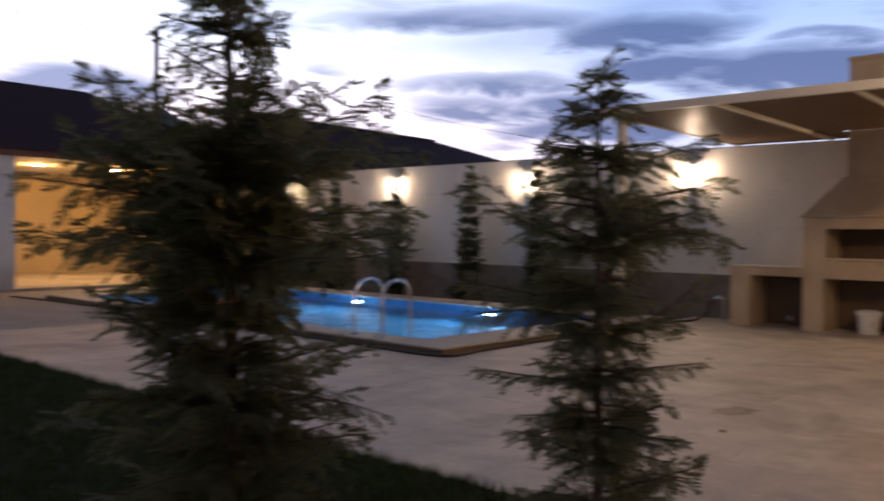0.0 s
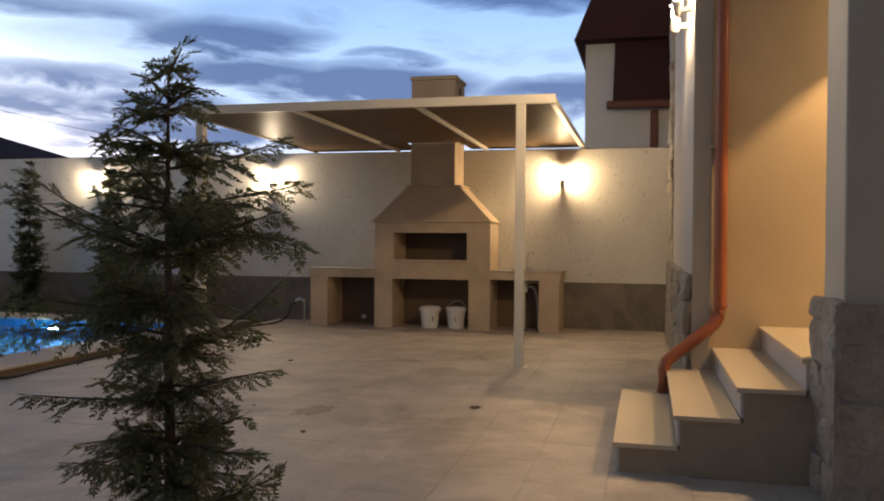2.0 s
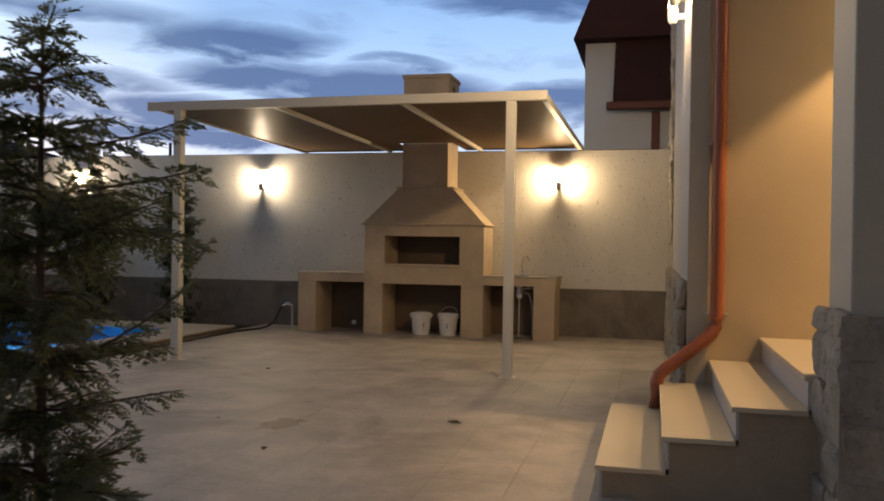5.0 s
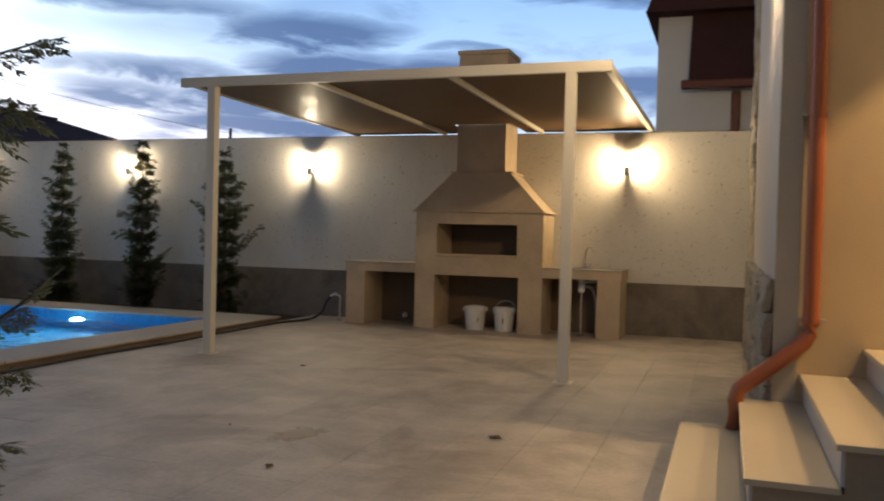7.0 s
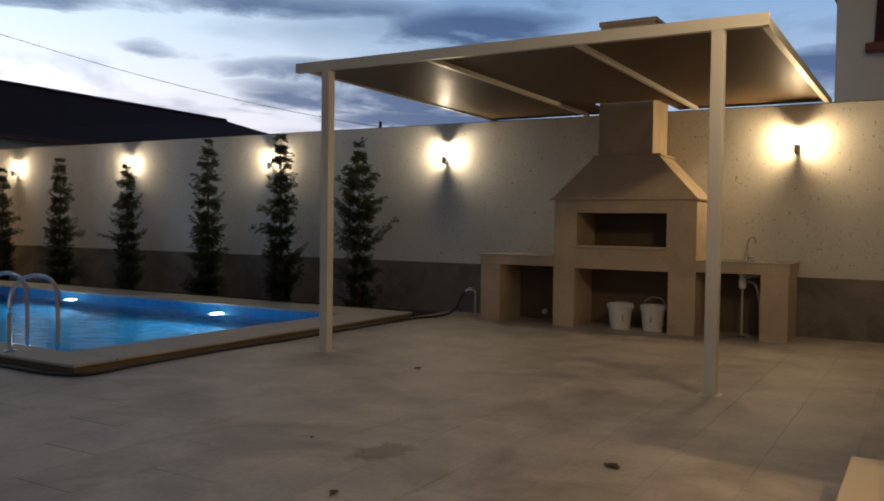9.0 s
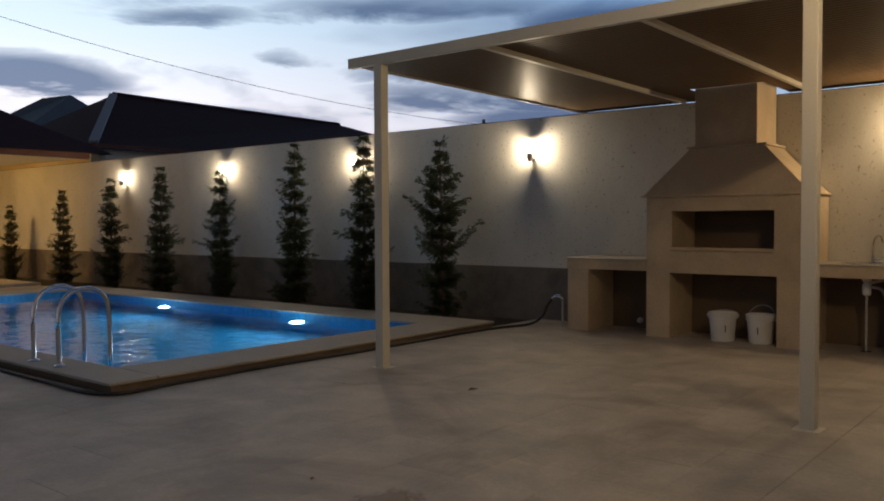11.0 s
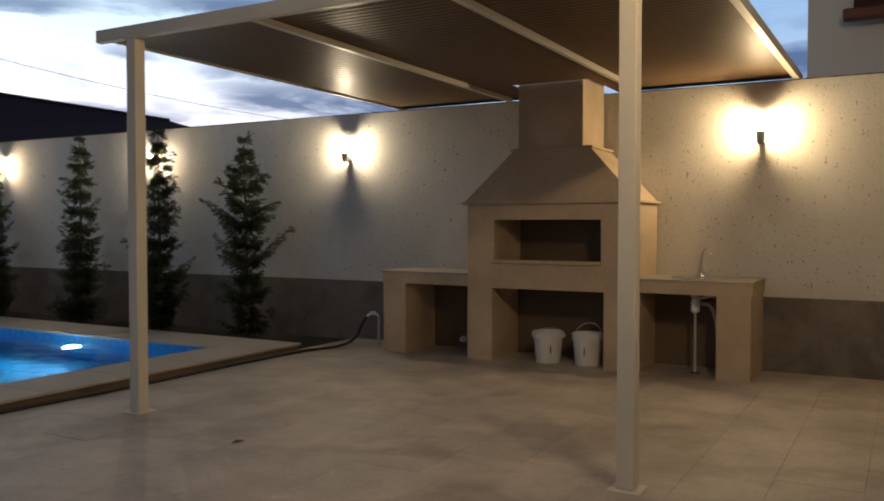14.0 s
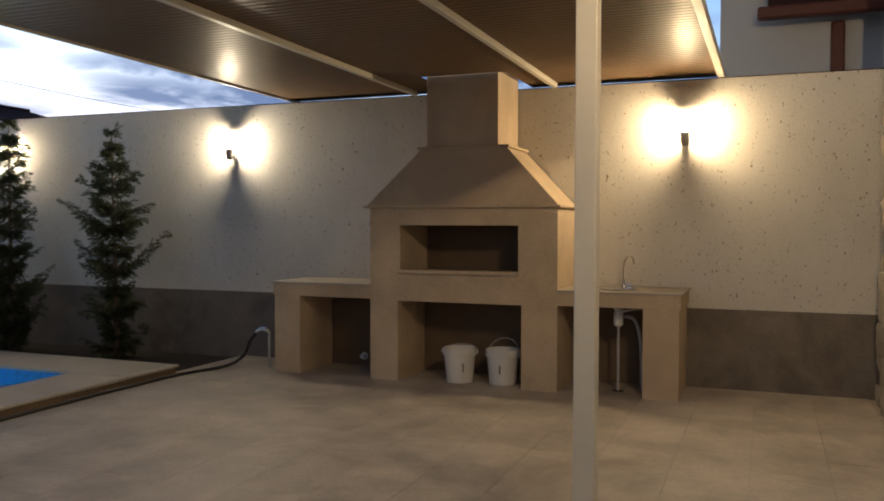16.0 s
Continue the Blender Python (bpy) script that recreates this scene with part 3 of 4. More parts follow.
# ---- the house with its steps ----
def make_house():
    structure("wall_west", boxes((HOUSE_X, 9.0, HOUSE_Y, WALL_Y - 0.022, 1.12, 6.2)), HOUSE_GREY, "pale rendered side wall of the house", "wall")
    structure("wall_porch", boxes((HOUSE_X + 0.15, 9.0, HOUSE_Y - 0.02, HOUSE_Y - 0.002, -0.01, 6.2)), HOUSE_WALL, "cream rendered house wall beside the steps", "wall")
    structure("wall_corner", boxes((HOUSE_X, HOUSE_X + 0.148, HOUSE_Y - 0.034, HOUSE_Y - 0.002, -0.01, 6.2), bevel=0.006), COLUMN, "grey rendered corner strip of the house", "wall")
    structure("baseboard_house", boxes((HOUSE_X + 0.02, 9.0, HOUSE_Y, WALL_Y - 0.022, -0.03, 1.12)), HOUSE_GREY, "grey rendered foot of the house wall", "plinth")
    # split stone cladding
    clad = tagged(new("stone_cladding"), "rough grey split-stone cladding at the foot of the house", "stone cladding", kind="structure")
    rnd = random.Random(4)
    y = HOUSE_Y - 0.03
    while y < WALL_Y - 0.3:
        w = min(rnd.uniform(0.28, 0.5), WALL_Y - 0.06 - y)
        z = -0.01
        while z < 1.1:
            h = min(rnd.uniform(0.16, 0.3), 1.14 - z)
            if h < 0.05:
                break
            stone(clad, HOUSE_X - rnd.uniform(0.035, 0.07), HOUSE_X + 0.012, y + 0.006, y + w - 0.006, z + 0.005, z + h - 0.005, rnd)
            z += h
        y += w
    z = 1.15
    while z < 6.0:
        h = rnd.uniform(0.22, 0.42)
        stone(clad, HOUSE_X - rnd.uniform(0.02, 0.05), HOUSE_X + 0.02, 12.6 + rnd.uniform(-0.1, 0.1), WALL_Y - 0.1, z + 0.005, z + h - 0.005, rnd)
        z += h
    # porch pillar with a stone foot
    structure("column_porch", boxes((1.2, 1.7, 5.25, 5.75, 1.04, 3.56), bevel=0.01), COLUMN, "grey-cream rendered porch pillar", "pillar")
    foot = tagged(finish(boxes((1.148, 1.74, 5.198, 5.775, -0.01, 1.085)), "column_foot", STONE), "rough stone-clad foot of the porch pillar", "pillar foot", kind="structure")
    for (xa, xb, ya, yb) in ((1.14, 1.2, 5.21, 5.78), (1.16, 1.75, 5.19, 5.25)):
        z = -0.01
        while z < 1.08:
            h = min(rnd.uniform(0.18, 0.32), 1.10 - z)
            if h < 0.05:
                break
            cuts = [0, rnd.uniform(0.4, 0.6), 1]
            for s, e in zip(cuts, cuts[1:]):
                j = rnd.uniform(-0.025, 0.01)
                if xb - xa < yb - ya:
                    stone(foot, xa + j, xb, ya + (yb - ya) * s + 0.005, ya + (yb - ya) * e - 0.005, z + 0.005, z + h - 0.005, rnd)
                else:
                    stone(foot, xa + (xb - xa) * s + 0.005, xa + (xb - xa) * e - 0.005, ya + j, yb, z + 0.005, z + h - 0.005, rnd)
            z += h
    structure("ceiling_porch", boxes((HOUSE_X + 0.55, 9.0, 5.0, HOUSE_Y - 0.03, 3.56, 3.75)), HOUSE_GREY, "plain porch soffit above the steps", "ceiling")
    structure("wall_east", boxes((5.4, 9.0, -9.0, HOUSE_Y - 0.03, -0.01, 6.2)), HOUSE_WALL, "cream rendered wall of the house", "wall")


def stone(parent, x0, x1, y0, y1, z0, z1, rnd):
    """A rough split stone: uneven faces, rounded arrises, pressed against its neighbours."""
    g = 0.007
    bm = boxes((x0, x1, y0 - g, y1 + g, z0 - g, z1 + g))
    bmesh.ops.subdivide_edges(bm, edges=bm.edges, cuts=6, use_grid_fill=True)
    mid = Vector(((x0 + x1) / 2, (y0 + y1) / 2, (z0 + z1) / 2))
    half = Vector((max(x1 - x0, 0.06), max(y1 - y0, 0.06), max(z1 - z0, 0.06))) / 2
    drift = Vector((rnd.uniform(-9, 9), rnd.uniform(-9, 9), rnd.uniform(-9, 9)))
    for v in bm.verts:
        d = v.co - mid
        d = Vector((d.x / half.x, d.y / half.y, d.z / half.z))
        over = max(sum(abs(c) ** 6 for c in d) - 1.0, 0)
        v.co -= Vector((d.x, d.y, d.z * 0.6)) * 0.007 * over
        lump = noise.noise_vector(v.co * 5.0 + drift) * 0.028 + noise.noise_vector(v.co * 14.0) * 0.018 + noise.noise_vector(v.co * 38.0) * 0.007
        v.co += Vector((lump.x, lump.y, lump.z * 0.6))
    return part("stone", bm, STONE, parent, smooth=True)


make_house()


def make_steps():
    s = thing("steps", "short flight of cream stone steps up to the porch", "steps")
    ya, yb, rise, run = 5.66, HOUSE_Y - 0.022, 0.184, 0.357
    for i in range(4):
        x0 = i * run
        x1 = x0 + run if i < 3 else 5.35
        z = (i + 1) * rise
        part("core", boxes((x0 + 0.04, x1 + (0.04 if i < 3 else 0), ya + 0.03, yb, -0.01, z - 0.03)), STAIR_SIDE, s, "rendered side of the steps")
        part("riser", boxes((x0 + 0.025, x0 + 0.04, ya + 0.03, yb, (i * rise if i else -0.01), z - 0.03)), RISER, s)
        part("tread", boxes((x0, x1 + 0.026, ya, yb, z - 0.03, z), bevel=0.005), TREAD, s, "cream stone tread with a nosing")


make_steps()


def make_downpipe():
    d = thing("downpipe", "copper-brown round downpipe with a kicked-out foot", "downpipe")
    x, y = 0.765, HOUSE_Y - 0.10
    pts = [(x, y, 6.0), (x, y, 0.88), (x - 0.01, y - 0.005, 0.82), (x - 0.04, y - 0.01, 0.76), (x - 0.10, y - 0.02, 0.70), (x - 0.36, y - 0.03, 0.485), (x - 0.41, y - 0.03, 0.44), (x - 0.43, y - 0.03, 0.37), (x - 0.435, y - 0.03, 0.19)]
    part("pipe", tube(bmesh.new(), pts, 0.05, 18), PIPE, d, smooth=True)
    for z in (0.90, 2.18, 3.6):
        clamp = part("clamp", tube(bmesh.new(), [(x, y, z - 0.015), (x, y, z + 0.015)], 0.057, 18), PIPE, d, smooth=True)
        part("clamp_bolt", boxes((x - 0.085, x + 0.085, y - 0.01, y + 0.07, z - 0.01, z + 0.01)), LAMP_METAL, clamp)


make_downpipe()


# ---- trees ----
def make_tree(name, label, height, profile, seed, limbs, leaf, step, twig, rise, at, bend=0.15, slim=0.17, tiers=0.0, bare=1.0, crowd=1.0, whorls=0, gap=None, tip=0.0, ragged=1.28, foliage=None):
    """A conifer of many feathery sprays. profile: (share of the height, reach of the limbs)."""
    rnd = random.Random(seed)
    tree = thing(name, label, "tree", group="young conifers")
    line = [Vector((math.sin(z * 2.1 + seed) * 0.025 * z, math.cos(z * 1.7 + seed) * 0.025 * z, height * z)) for z in [k / 12 for k in range(13)]]
    stem = part("trunk", tube(bmesh.new(), line, 0, 8, radii=[(0.026 * (1 - k / 12) + 0.004) * height / 2.2 for k in range(13)]), BARK, tree, smooth=True)
    wood = bmesh.new()
    verts, faces = [], []
    up = Vector((0, 0, 1))

    def blade(p, d, over, length, width):
        side = d.cross(over)
        if side.length < 1e-3:
            return
        side = side.normalized() * width
        mid = p + d * length * 0.45
        i = len(verts)
        verts.extend((p, mid + side, p + d * length, mid - side + over * width * 0.4))
        faces.append((i, i + 1, i + 2))
        faces.append((i, i + 2, i + 3))

    def frond(p, tw, fork, over, tl):
        """A flat hanging spray: a stalk with sprigs to both sides, each sprig with scale-leaved tips."""
        m = max(int(tl / (leaf * 0.42)), 3)
        sag = rnd.uniform(0.15, 0.45)
        last = p
        for j in range(m):
            u = (j + 0.6) / m
            q = p + tw * tl * u - up * (sag * tl * u * u)
            way = (q - last).normalized()
            blade(last, way, over, (q - last).length * 1.25, leaf * 0.07)
            last = q
            size = leaf * rnd.uniform(0.8, 1.25) * (1.15 - 0.75 * u)
            for sg in (1, -1):
                out = (way * rnd.uniform(0.7, 1.1) + fork * sg * rnd.uniform(0.6, 0.95) + over * rnd.uniform(-0.2, 0.2) - up * 0.15).normalized()
                blade(q, out, over, size * 1.5, leaf * slim * 0.5)
                for at_part, side in ((0.35, 0.6), (0.55, -0.6), (0.8, 0.5)):
                    blade(q + out * size * at_part, (out + fork * side + over * rnd.uniform(-0.3, 0.3)).normalized(), over, size * 0.55, leaf * slim * 0.42)
        blade(last, (tw - up * sag).normalized(), over, leaf * 1.1, leaf * slim * 0.6)

    def reach(f):
        for (f0, r0), (f1, r1) in zip(profile, profile[1:]):
            if f <= f1:
                return r0 + (r1 - r0) * (f - f0) / (f1 - f0)
        return profile[-1][1]

    low = profile[0][0]
    for k in range(limbs):
        f = low + (0.985 - low) * ((k + rnd.random()) / limbs) ** crowd
        if whorls:
            f = min(max((round(f * whorls) + rnd.gauss(0, 0.17)) / whorls, low), 0.985)
        if f > bare and rnd.random() < 0.6:
            continue
        short = k % 2 == 1
        length = reach(f) * (1.0 if not tiers else 0.78 + 0.34 * math.sin(f * tiers * 6.283 + seed)) * (rnd.uniform(0.25, 0.5) if short else rnd.uniform(0.45, 0.75) if rnd.random() < 0.62 else rnd.uniform(0.8, ragged))
        a = k * 2.399963 + rnd.uniform(-0.6, 0.6)
        if gap and gap[0] < f < gap[1] and math.cos(a - gap[2]) > 0.0:
            length *= 0.35
        base = line[min(int(f * 12), 11)].lerp(line[min(int(f * 12) + 1, 12)], f * 12 % 1)
        tilt = rnd.uniform(*rise) + (0.6 if f > 0.94 else 0)
        way = Vector((math.cos(a), math.sin(a), tilt)).normalized()
        droop = rnd.uniform(-bend, bend * 1.6)
        n = max(int(length / step), 2)
        pts = [base + way * length * s / n - up * (droop * length * (s / n) ** 2) for s in range(n + 1)]
        if tip and not short:
            lift = rnd.uniform(-0.6, 1.0) * tip * length
            pts = [p + up * (lift * (s / n) ** 3) for s, p in enumerate(pts)]
        ends = pts[::3] if n % 3 == 0 else pts[::3] + [pts[-1]]
        tube(wood, ends, 0, 4, radii=[0.0048 * (1 - i / len(ends)) + 0.0008 for i in range(len(ends))])
        roll = rnd.uniform(-0.9, 0.9)
        for s in range(1, n + 1):
            d = (pts[s] - pts[s - 1]).normalized()
            flat = d.cross(up).normalized()
            plane = flat * math.cos(roll) + up * math.sin(roll)
            over = d.cross(plane).normalized()
            for sgn in (1, -1):
                if rnd.random() < 0.08:
                    continue
                tw = (d * rnd.uniform(0.55, 1.0) + plane * sgn * rnd.uniform(0.5, 0.95) + up * rnd.uniform(-0.45, 0.25) + over * rnd.uniform(-0.3, 0.3)).normalized()
                tl = twig * rnd.uniform(0.5, 1.2) * (1.1 - 0.6 * s / n)
                fork = tw.cross(over)
                if fork.length < 1e-3:
                    continue
                fork.normalize()
                frond(pts[s], tw, fork, over, tl)
        blade(pts[-1], (pts[-1] - pts[-2]).normalized(), up, leaf * 1.8, leaf * 0.15)
    part("branch", wood, BARK, stem)["kind"] = "stuff"
    mesh = bpy.data.meshes.new("crown")
    mesh.from_pydata([tuple(v) for v in verts], [], faces)
    mesh.materials.append(foliage or LEAF)
    crown = new("crown", mesh)
    crown.parent = tree
    tree.location = at
    return tree


NEAR = "young conifer with open feathery grey-green branches, planted in the lawn"
ROW = "slim young conifer planted along the garden wall"
make_tree("conifer", NEAR, 1.98, [(0.05, 0.35), (0.3, 0.36), (0.5, 0.37), (0.62, 0.43), (0.70, 0.46), (0.80, 0.43), (0.86, 0.28), (0.93, 0.16), (1.0, 0.07)], 3, 180, 0.027, 0.031, 0.125, (-0.05, 0.40), (-1.31, 2.93, -0.02), bend=0.20, slim=0.25, whorls=13, tip=0.15, ragged=1.22)
make_tree("conifer", NEAR, 2.70, [(0.08, 0.40), (0.24, 0.62), (0.34, 0.55), (0.40, 0.56), (0.47, 0.72), (0.58, 0.68), (0.66, 0.38), (0.74, 0.22), (0.9, 0.20), (1.0, 0.09)], 8, 440, 0.034, 0.046, 0.165, (0.0, 0.6), (-2.26, 2.04, -0.02), slim=0.25, bare=0.66, crowd=0.82, whorls=17, gap=(0.34, 0.46, 0.73), tip=0.08, ragged=1.05)
SLIM = [(0.02, 0.50), (0.22, 0.48), (0.34, 0.60), (0.48, 0.40), (0.62, 0.44), (0.8, 0.27), (0.92, 0.14), (1.0, 0.04)]
WIDE = [(0.02, 0.50), (0.28, 0.46), (0.36, 0.56), (0.42, 0.92), (0.50, 0.50), (0.60, 0.86), (0.68, 0.78), (0.74, 0.38), (0.85, 0.26), (0.93, 0.15), (1.0, 0.06)]
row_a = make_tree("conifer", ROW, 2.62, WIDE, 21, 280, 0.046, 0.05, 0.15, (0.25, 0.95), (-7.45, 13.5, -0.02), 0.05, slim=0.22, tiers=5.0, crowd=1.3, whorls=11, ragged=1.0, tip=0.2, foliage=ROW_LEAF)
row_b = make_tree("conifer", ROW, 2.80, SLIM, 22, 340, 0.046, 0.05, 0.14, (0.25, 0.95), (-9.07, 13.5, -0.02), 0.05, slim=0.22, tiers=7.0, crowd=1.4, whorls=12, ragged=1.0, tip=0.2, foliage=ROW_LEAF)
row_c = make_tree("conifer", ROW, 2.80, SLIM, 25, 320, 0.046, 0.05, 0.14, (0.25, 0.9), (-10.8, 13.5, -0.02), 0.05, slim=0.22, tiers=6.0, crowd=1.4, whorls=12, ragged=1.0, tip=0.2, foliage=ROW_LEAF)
for src, x, turn, size in ((row_b, -12.9, 70, 0.86), (row_c, -14.95, 130, 0.92), (row_b, -16.95, 200, 0.86), (row_c, -19.1, 300, 0.79), (row_b, -21.9, 20, 0.68)):
    t = copy_thing(src, pose(x, 13.5, -0.02, 0, 0, turn))
    t.scale = (size * 1.05, size * 1.05, size)


# ---- far building with a lit porch on the west side ----
def make_west_house():
    h = thing("porch_house", "low house with a lit porch under a dark hipped roof", "house")
    part("soffit", boxes((-25.9, -19.0, 2.0, WALL_Y - 0.03, 3.02, 3.08)), NEIGHBOUR, h, "pale porch soffit")
    part("fascia", boxes((-19.0, -18.9, 2.0, WALL_Y - 0.03, 2.98, 3.12)), EAVE, h, "dark red-brown eave board")
    part("end_wall", boxes((-25.9, -18.95, WALL_Y, WALL_Y + WALL_T, WALL_TOP + 0.01, 3.11)), HOUSE_WALL, h, "yellow-lit end wall under the eave")
    part("porch_wall", boxes((-25.9, -25.6, 2.0, WALL_Y - 0.03, -0.01, 3.0)), HOUSE_WALL, h)
    part("porch_floor", boxes((-25.6, -19.0, 2.0, 12.9, -0.028, 0.06)), PAVER, h)
    part("pillar", boxes((-19.5, -19.1, 7.40, 7.80, 0.06, 3.02)), HOUSE_GREY, h, "grey rendered porch pillar")
    bm = bmesh.new()
    e = [bm.verts.new(p) for p in ((-18.75, 1.5, 3.12), (-18.75, 14.6, 3.12), (-28.4, 14.6, 3.12), (-28.4, 1.5, 3.12))]
    r = [bm.verts.new(p) for p in ((-23.6, 5.0, 5.36), (-23.6, 11.5, 5.36))]
    bm.faces.new((e[0], e[1], r[1], r[0])), bm.faces.new((e[1], e[2], r[1])), bm.faces.new((e[2], e[3], r[0], r[1])), bm.faces.new((e[3], e[0], r[0])), bm.faces.new(e[::-1])
    part("roof", bm, ROOF, h, "dark hipped sheet roof")
    for y in (9.35, 11.45):
        spot = tagged(finish(turned(bmesh.new(), -21.7, y, [(0.11, 3.0), (0.11, 3.019)], 20), "ceiling_spot", GLOW, smooth=True), "round lit ceiling spot in the porch", "ceiling light", "porch spots")
        point_lamp("ceiling_spot_light", (-21.7, y, 2.92), 95.0, (1.0, 0.56, 0.13), 0.08)


make_west_house()


# ---- neighbours behind the wall ----
def make_neighbours():
    h = thing("neighbour_house", "pale two-storey neighbouring house with dark red-brown roofs", "house")
    part("wall", boxes((-1.27, 9.0, 20.0, 28.0, -0.38, 6.2)), NEIGHBOUR, h)
    bm = bmesh.new()
    p = [bm.verts.new(c) for c in ((-0.62, 19.6, 4.62), (9.2, 19.6, 4.62), (9.2, 19.99, 7.2), (-0.55, 19.99, 7.2))]
    bm.faces.new(p)
    r = bmesh.ops.extrude_face_region(bm, geom=list(bm.faces))
    for v in [g for g in r["geom"] if isinstance(g, bmesh.types.BMVert)]:
        v.co.y += 0.15
    eave = part("lower_roof", bm, ROOF_RED, h, "steep dark brown roof slope")
    part("gutter", boxes((-0.75, 9.2, 19.4, 19.6, 4.45, 4.62), bevel=0.03), FASCIA, eave, "red-brown gutter")
    part("downpipe", boxes((0.22, 0.40, 19.85, 19.998, -0.38, 4.45), bevel=0.03), FASCIA, h, "red-brown downpipe")
    bm = bmesh.new()
    a = [(-1.5, 6.05), (4.0, 6.05), (4.0, 10.5), (0.3, 10.5)]
    f0 = [bm.verts.new((x, 19.5, z)) for x, z in a]
    f1 = [bm.verts.new((x, 28.5, z)) for x, z in a]
    bm.faces.new(f0), bm.faces.new(f1[::-1])
    for k in range(4):
        bm.faces.new((f0[k], f0[(k + 1) % 4], f1[(k + 1) % 4], f1[k]))
    part("roof", bm, ROOF_RED, h, "dark red-brown pitched roof")
    h.scale = (0.8, 0.8, 0.8)
    h.location = (0.054, 0.376, 0.275)
    # long dark roof beyond the wall
    g = thing("neighbour_barn", "long low neighbouring building with a dark hipped roof", "house")
    part("wall", boxes((-28.4, -21.1, 15.7, 36.0, -0.03, 3.5)), NEIGHBOUR, g)
    bm = bmesh.new()
    e = [bm.verts.new(p) for p in ((-29.2, 15.05, 3.53), (-20.54, 15.05, 3.53), (-20.9, 36.6, 3.53), (-31.0, 36.6, 3.53))]
    r = [bm.verts.new(p) for p in ((-24.72, 18.0, 5.55), (-26.75, 29.9, 5.78))]
    bm.faces.new((e[0], e[1], r[0])), bm.faces.new((e[1], e[2], r[1], r[0])), bm.faces.new((e[2], e[3], r[1])), bm.faces.new((e[3], e[0], r[0], r[1])), bm.faces.new(e[::-1])
    top = part("roof", bm, ROOF, g, "dark sheet roof")
    cap = Vector((-24.72, 18.0, 5.55)) - Vector((-20.54, 15.05, 3.53))
    bm = bmesh.new()
    box(bm, 0.1, cap.length, -0.12, 0.12, -0.03, 0.05)
    bm.transform(Matrix.Translation((-20.54, 15.05, 3.53)) @ cap.to_track_quat("X", "Z").to_matrix().to_4x4())
    part("hip_cap", bm, HIP_CAP, top, "pale metal hip cap")
    part("ridge_cap", tube(bmesh.new(), [(-24.72, 18.0, 5.57), (-26.75, 29.9, 5.80)], 0.08, 6), ROOF, top)
    part("gutter", boxes((-20.62, -20.46, 15.0, 36.4, 3.42, 3.53)), EAVE, top, "red-brown gutter")
    # roof farther west, blue-grey with the sky's light in its colour
    f = thing("far_house", "distant house with a sheet roof tinted for sky light", "house")
    part("wall", boxes((-66.0, -52.5, 24.5, 40.0, -0.03, 4.6)), NEIGHBOUR, f)
    bm = bmesh.new()
    e = [bm.verts.new(p) for p in ((-68.0, 24.0, 4.6), (-51.5, 24.0, 4.6), (-51.5, 41.0, 4.6), (-68.0, 41.0, 4.6))]
    r = [bm.verts.new(p) for p in FAR_RIDGE]
    bm.faces.new((e[0], e[1], r[1], r[0])), bm.faces.new((e[1], e[2], r[1])), bm.faces.new((e[2], e[3], r[0], r[1])), bm.faces.new((e[3], e[0], r[0])), bm.faces.new(e[::-1])
    part("roof", bm, FAR_ROOF, f, "hipped sheet roof, reflected sky in its blue-grey colour")


FAR_RIDGE = ((-58.7, 31.8, 10.3), (-56.5, 32.7, 10.4))
make_neighbours()


# ---- power line ----
def make_power_line():
    eye = Vector((0.2, 0.46, 1.44))
    top = eye + Vector((-0.8548, 0.4738, 0.212)) * 22
    pole = thing("power_pole", "dark cable mast with a cross-arm on the porch house roof", "power pole")
    part("post", tube(bmesh.new(), [(top.x, top.y, 3.8), (top.x, top.y, top.z + 0.15)], 0.07, 10), WOOD_POLE, pole, smooth=True)
    part("crossarm", boxes((top.x - 0.22, top.x + 0.22, top.y - 0.03, top.y + 0.03, top.z - 0.1, top.z - 0.04)), WOOD_POLE, pole)
    far = Vector((0.19, 2.33, 1.38)) + Vector((-0.5532, 0.8256, 0.1114)) * 25
    far_pole = thing("power_pole", "dark timber power pole behind the garden wall", "power pole")
    part("post", tube(bmesh.new(), [(far.x, far.y, -0.03), (far.x, far.y, far.z + 0.15)], 0.045, 10), WOOD_POLE, far_pole, smooth=True)
    cable = thing("power_cable", "thin dark cable hung between two poles", "cable")
    pts = [top.lerp(far, s / 24) - Vector((0, 0, 0.35 * 4 * (s / 24) * (1 - s / 24))) for s in range(25)]
    part("wire", tube(bmesh.new(), pts, 0.0065, 5), HOSE, cable)
    back = top + (top - far)
    pts = [top.lerp(back, s / 24) - Vector((0, 0, 0.35 * 4 * (s / 24) * (1 - s / 24))) for s in range(25)]
    part("wire", tube(bmesh.new(), pts, 0.0065, 5), HOSE, cable)


make_power_line()


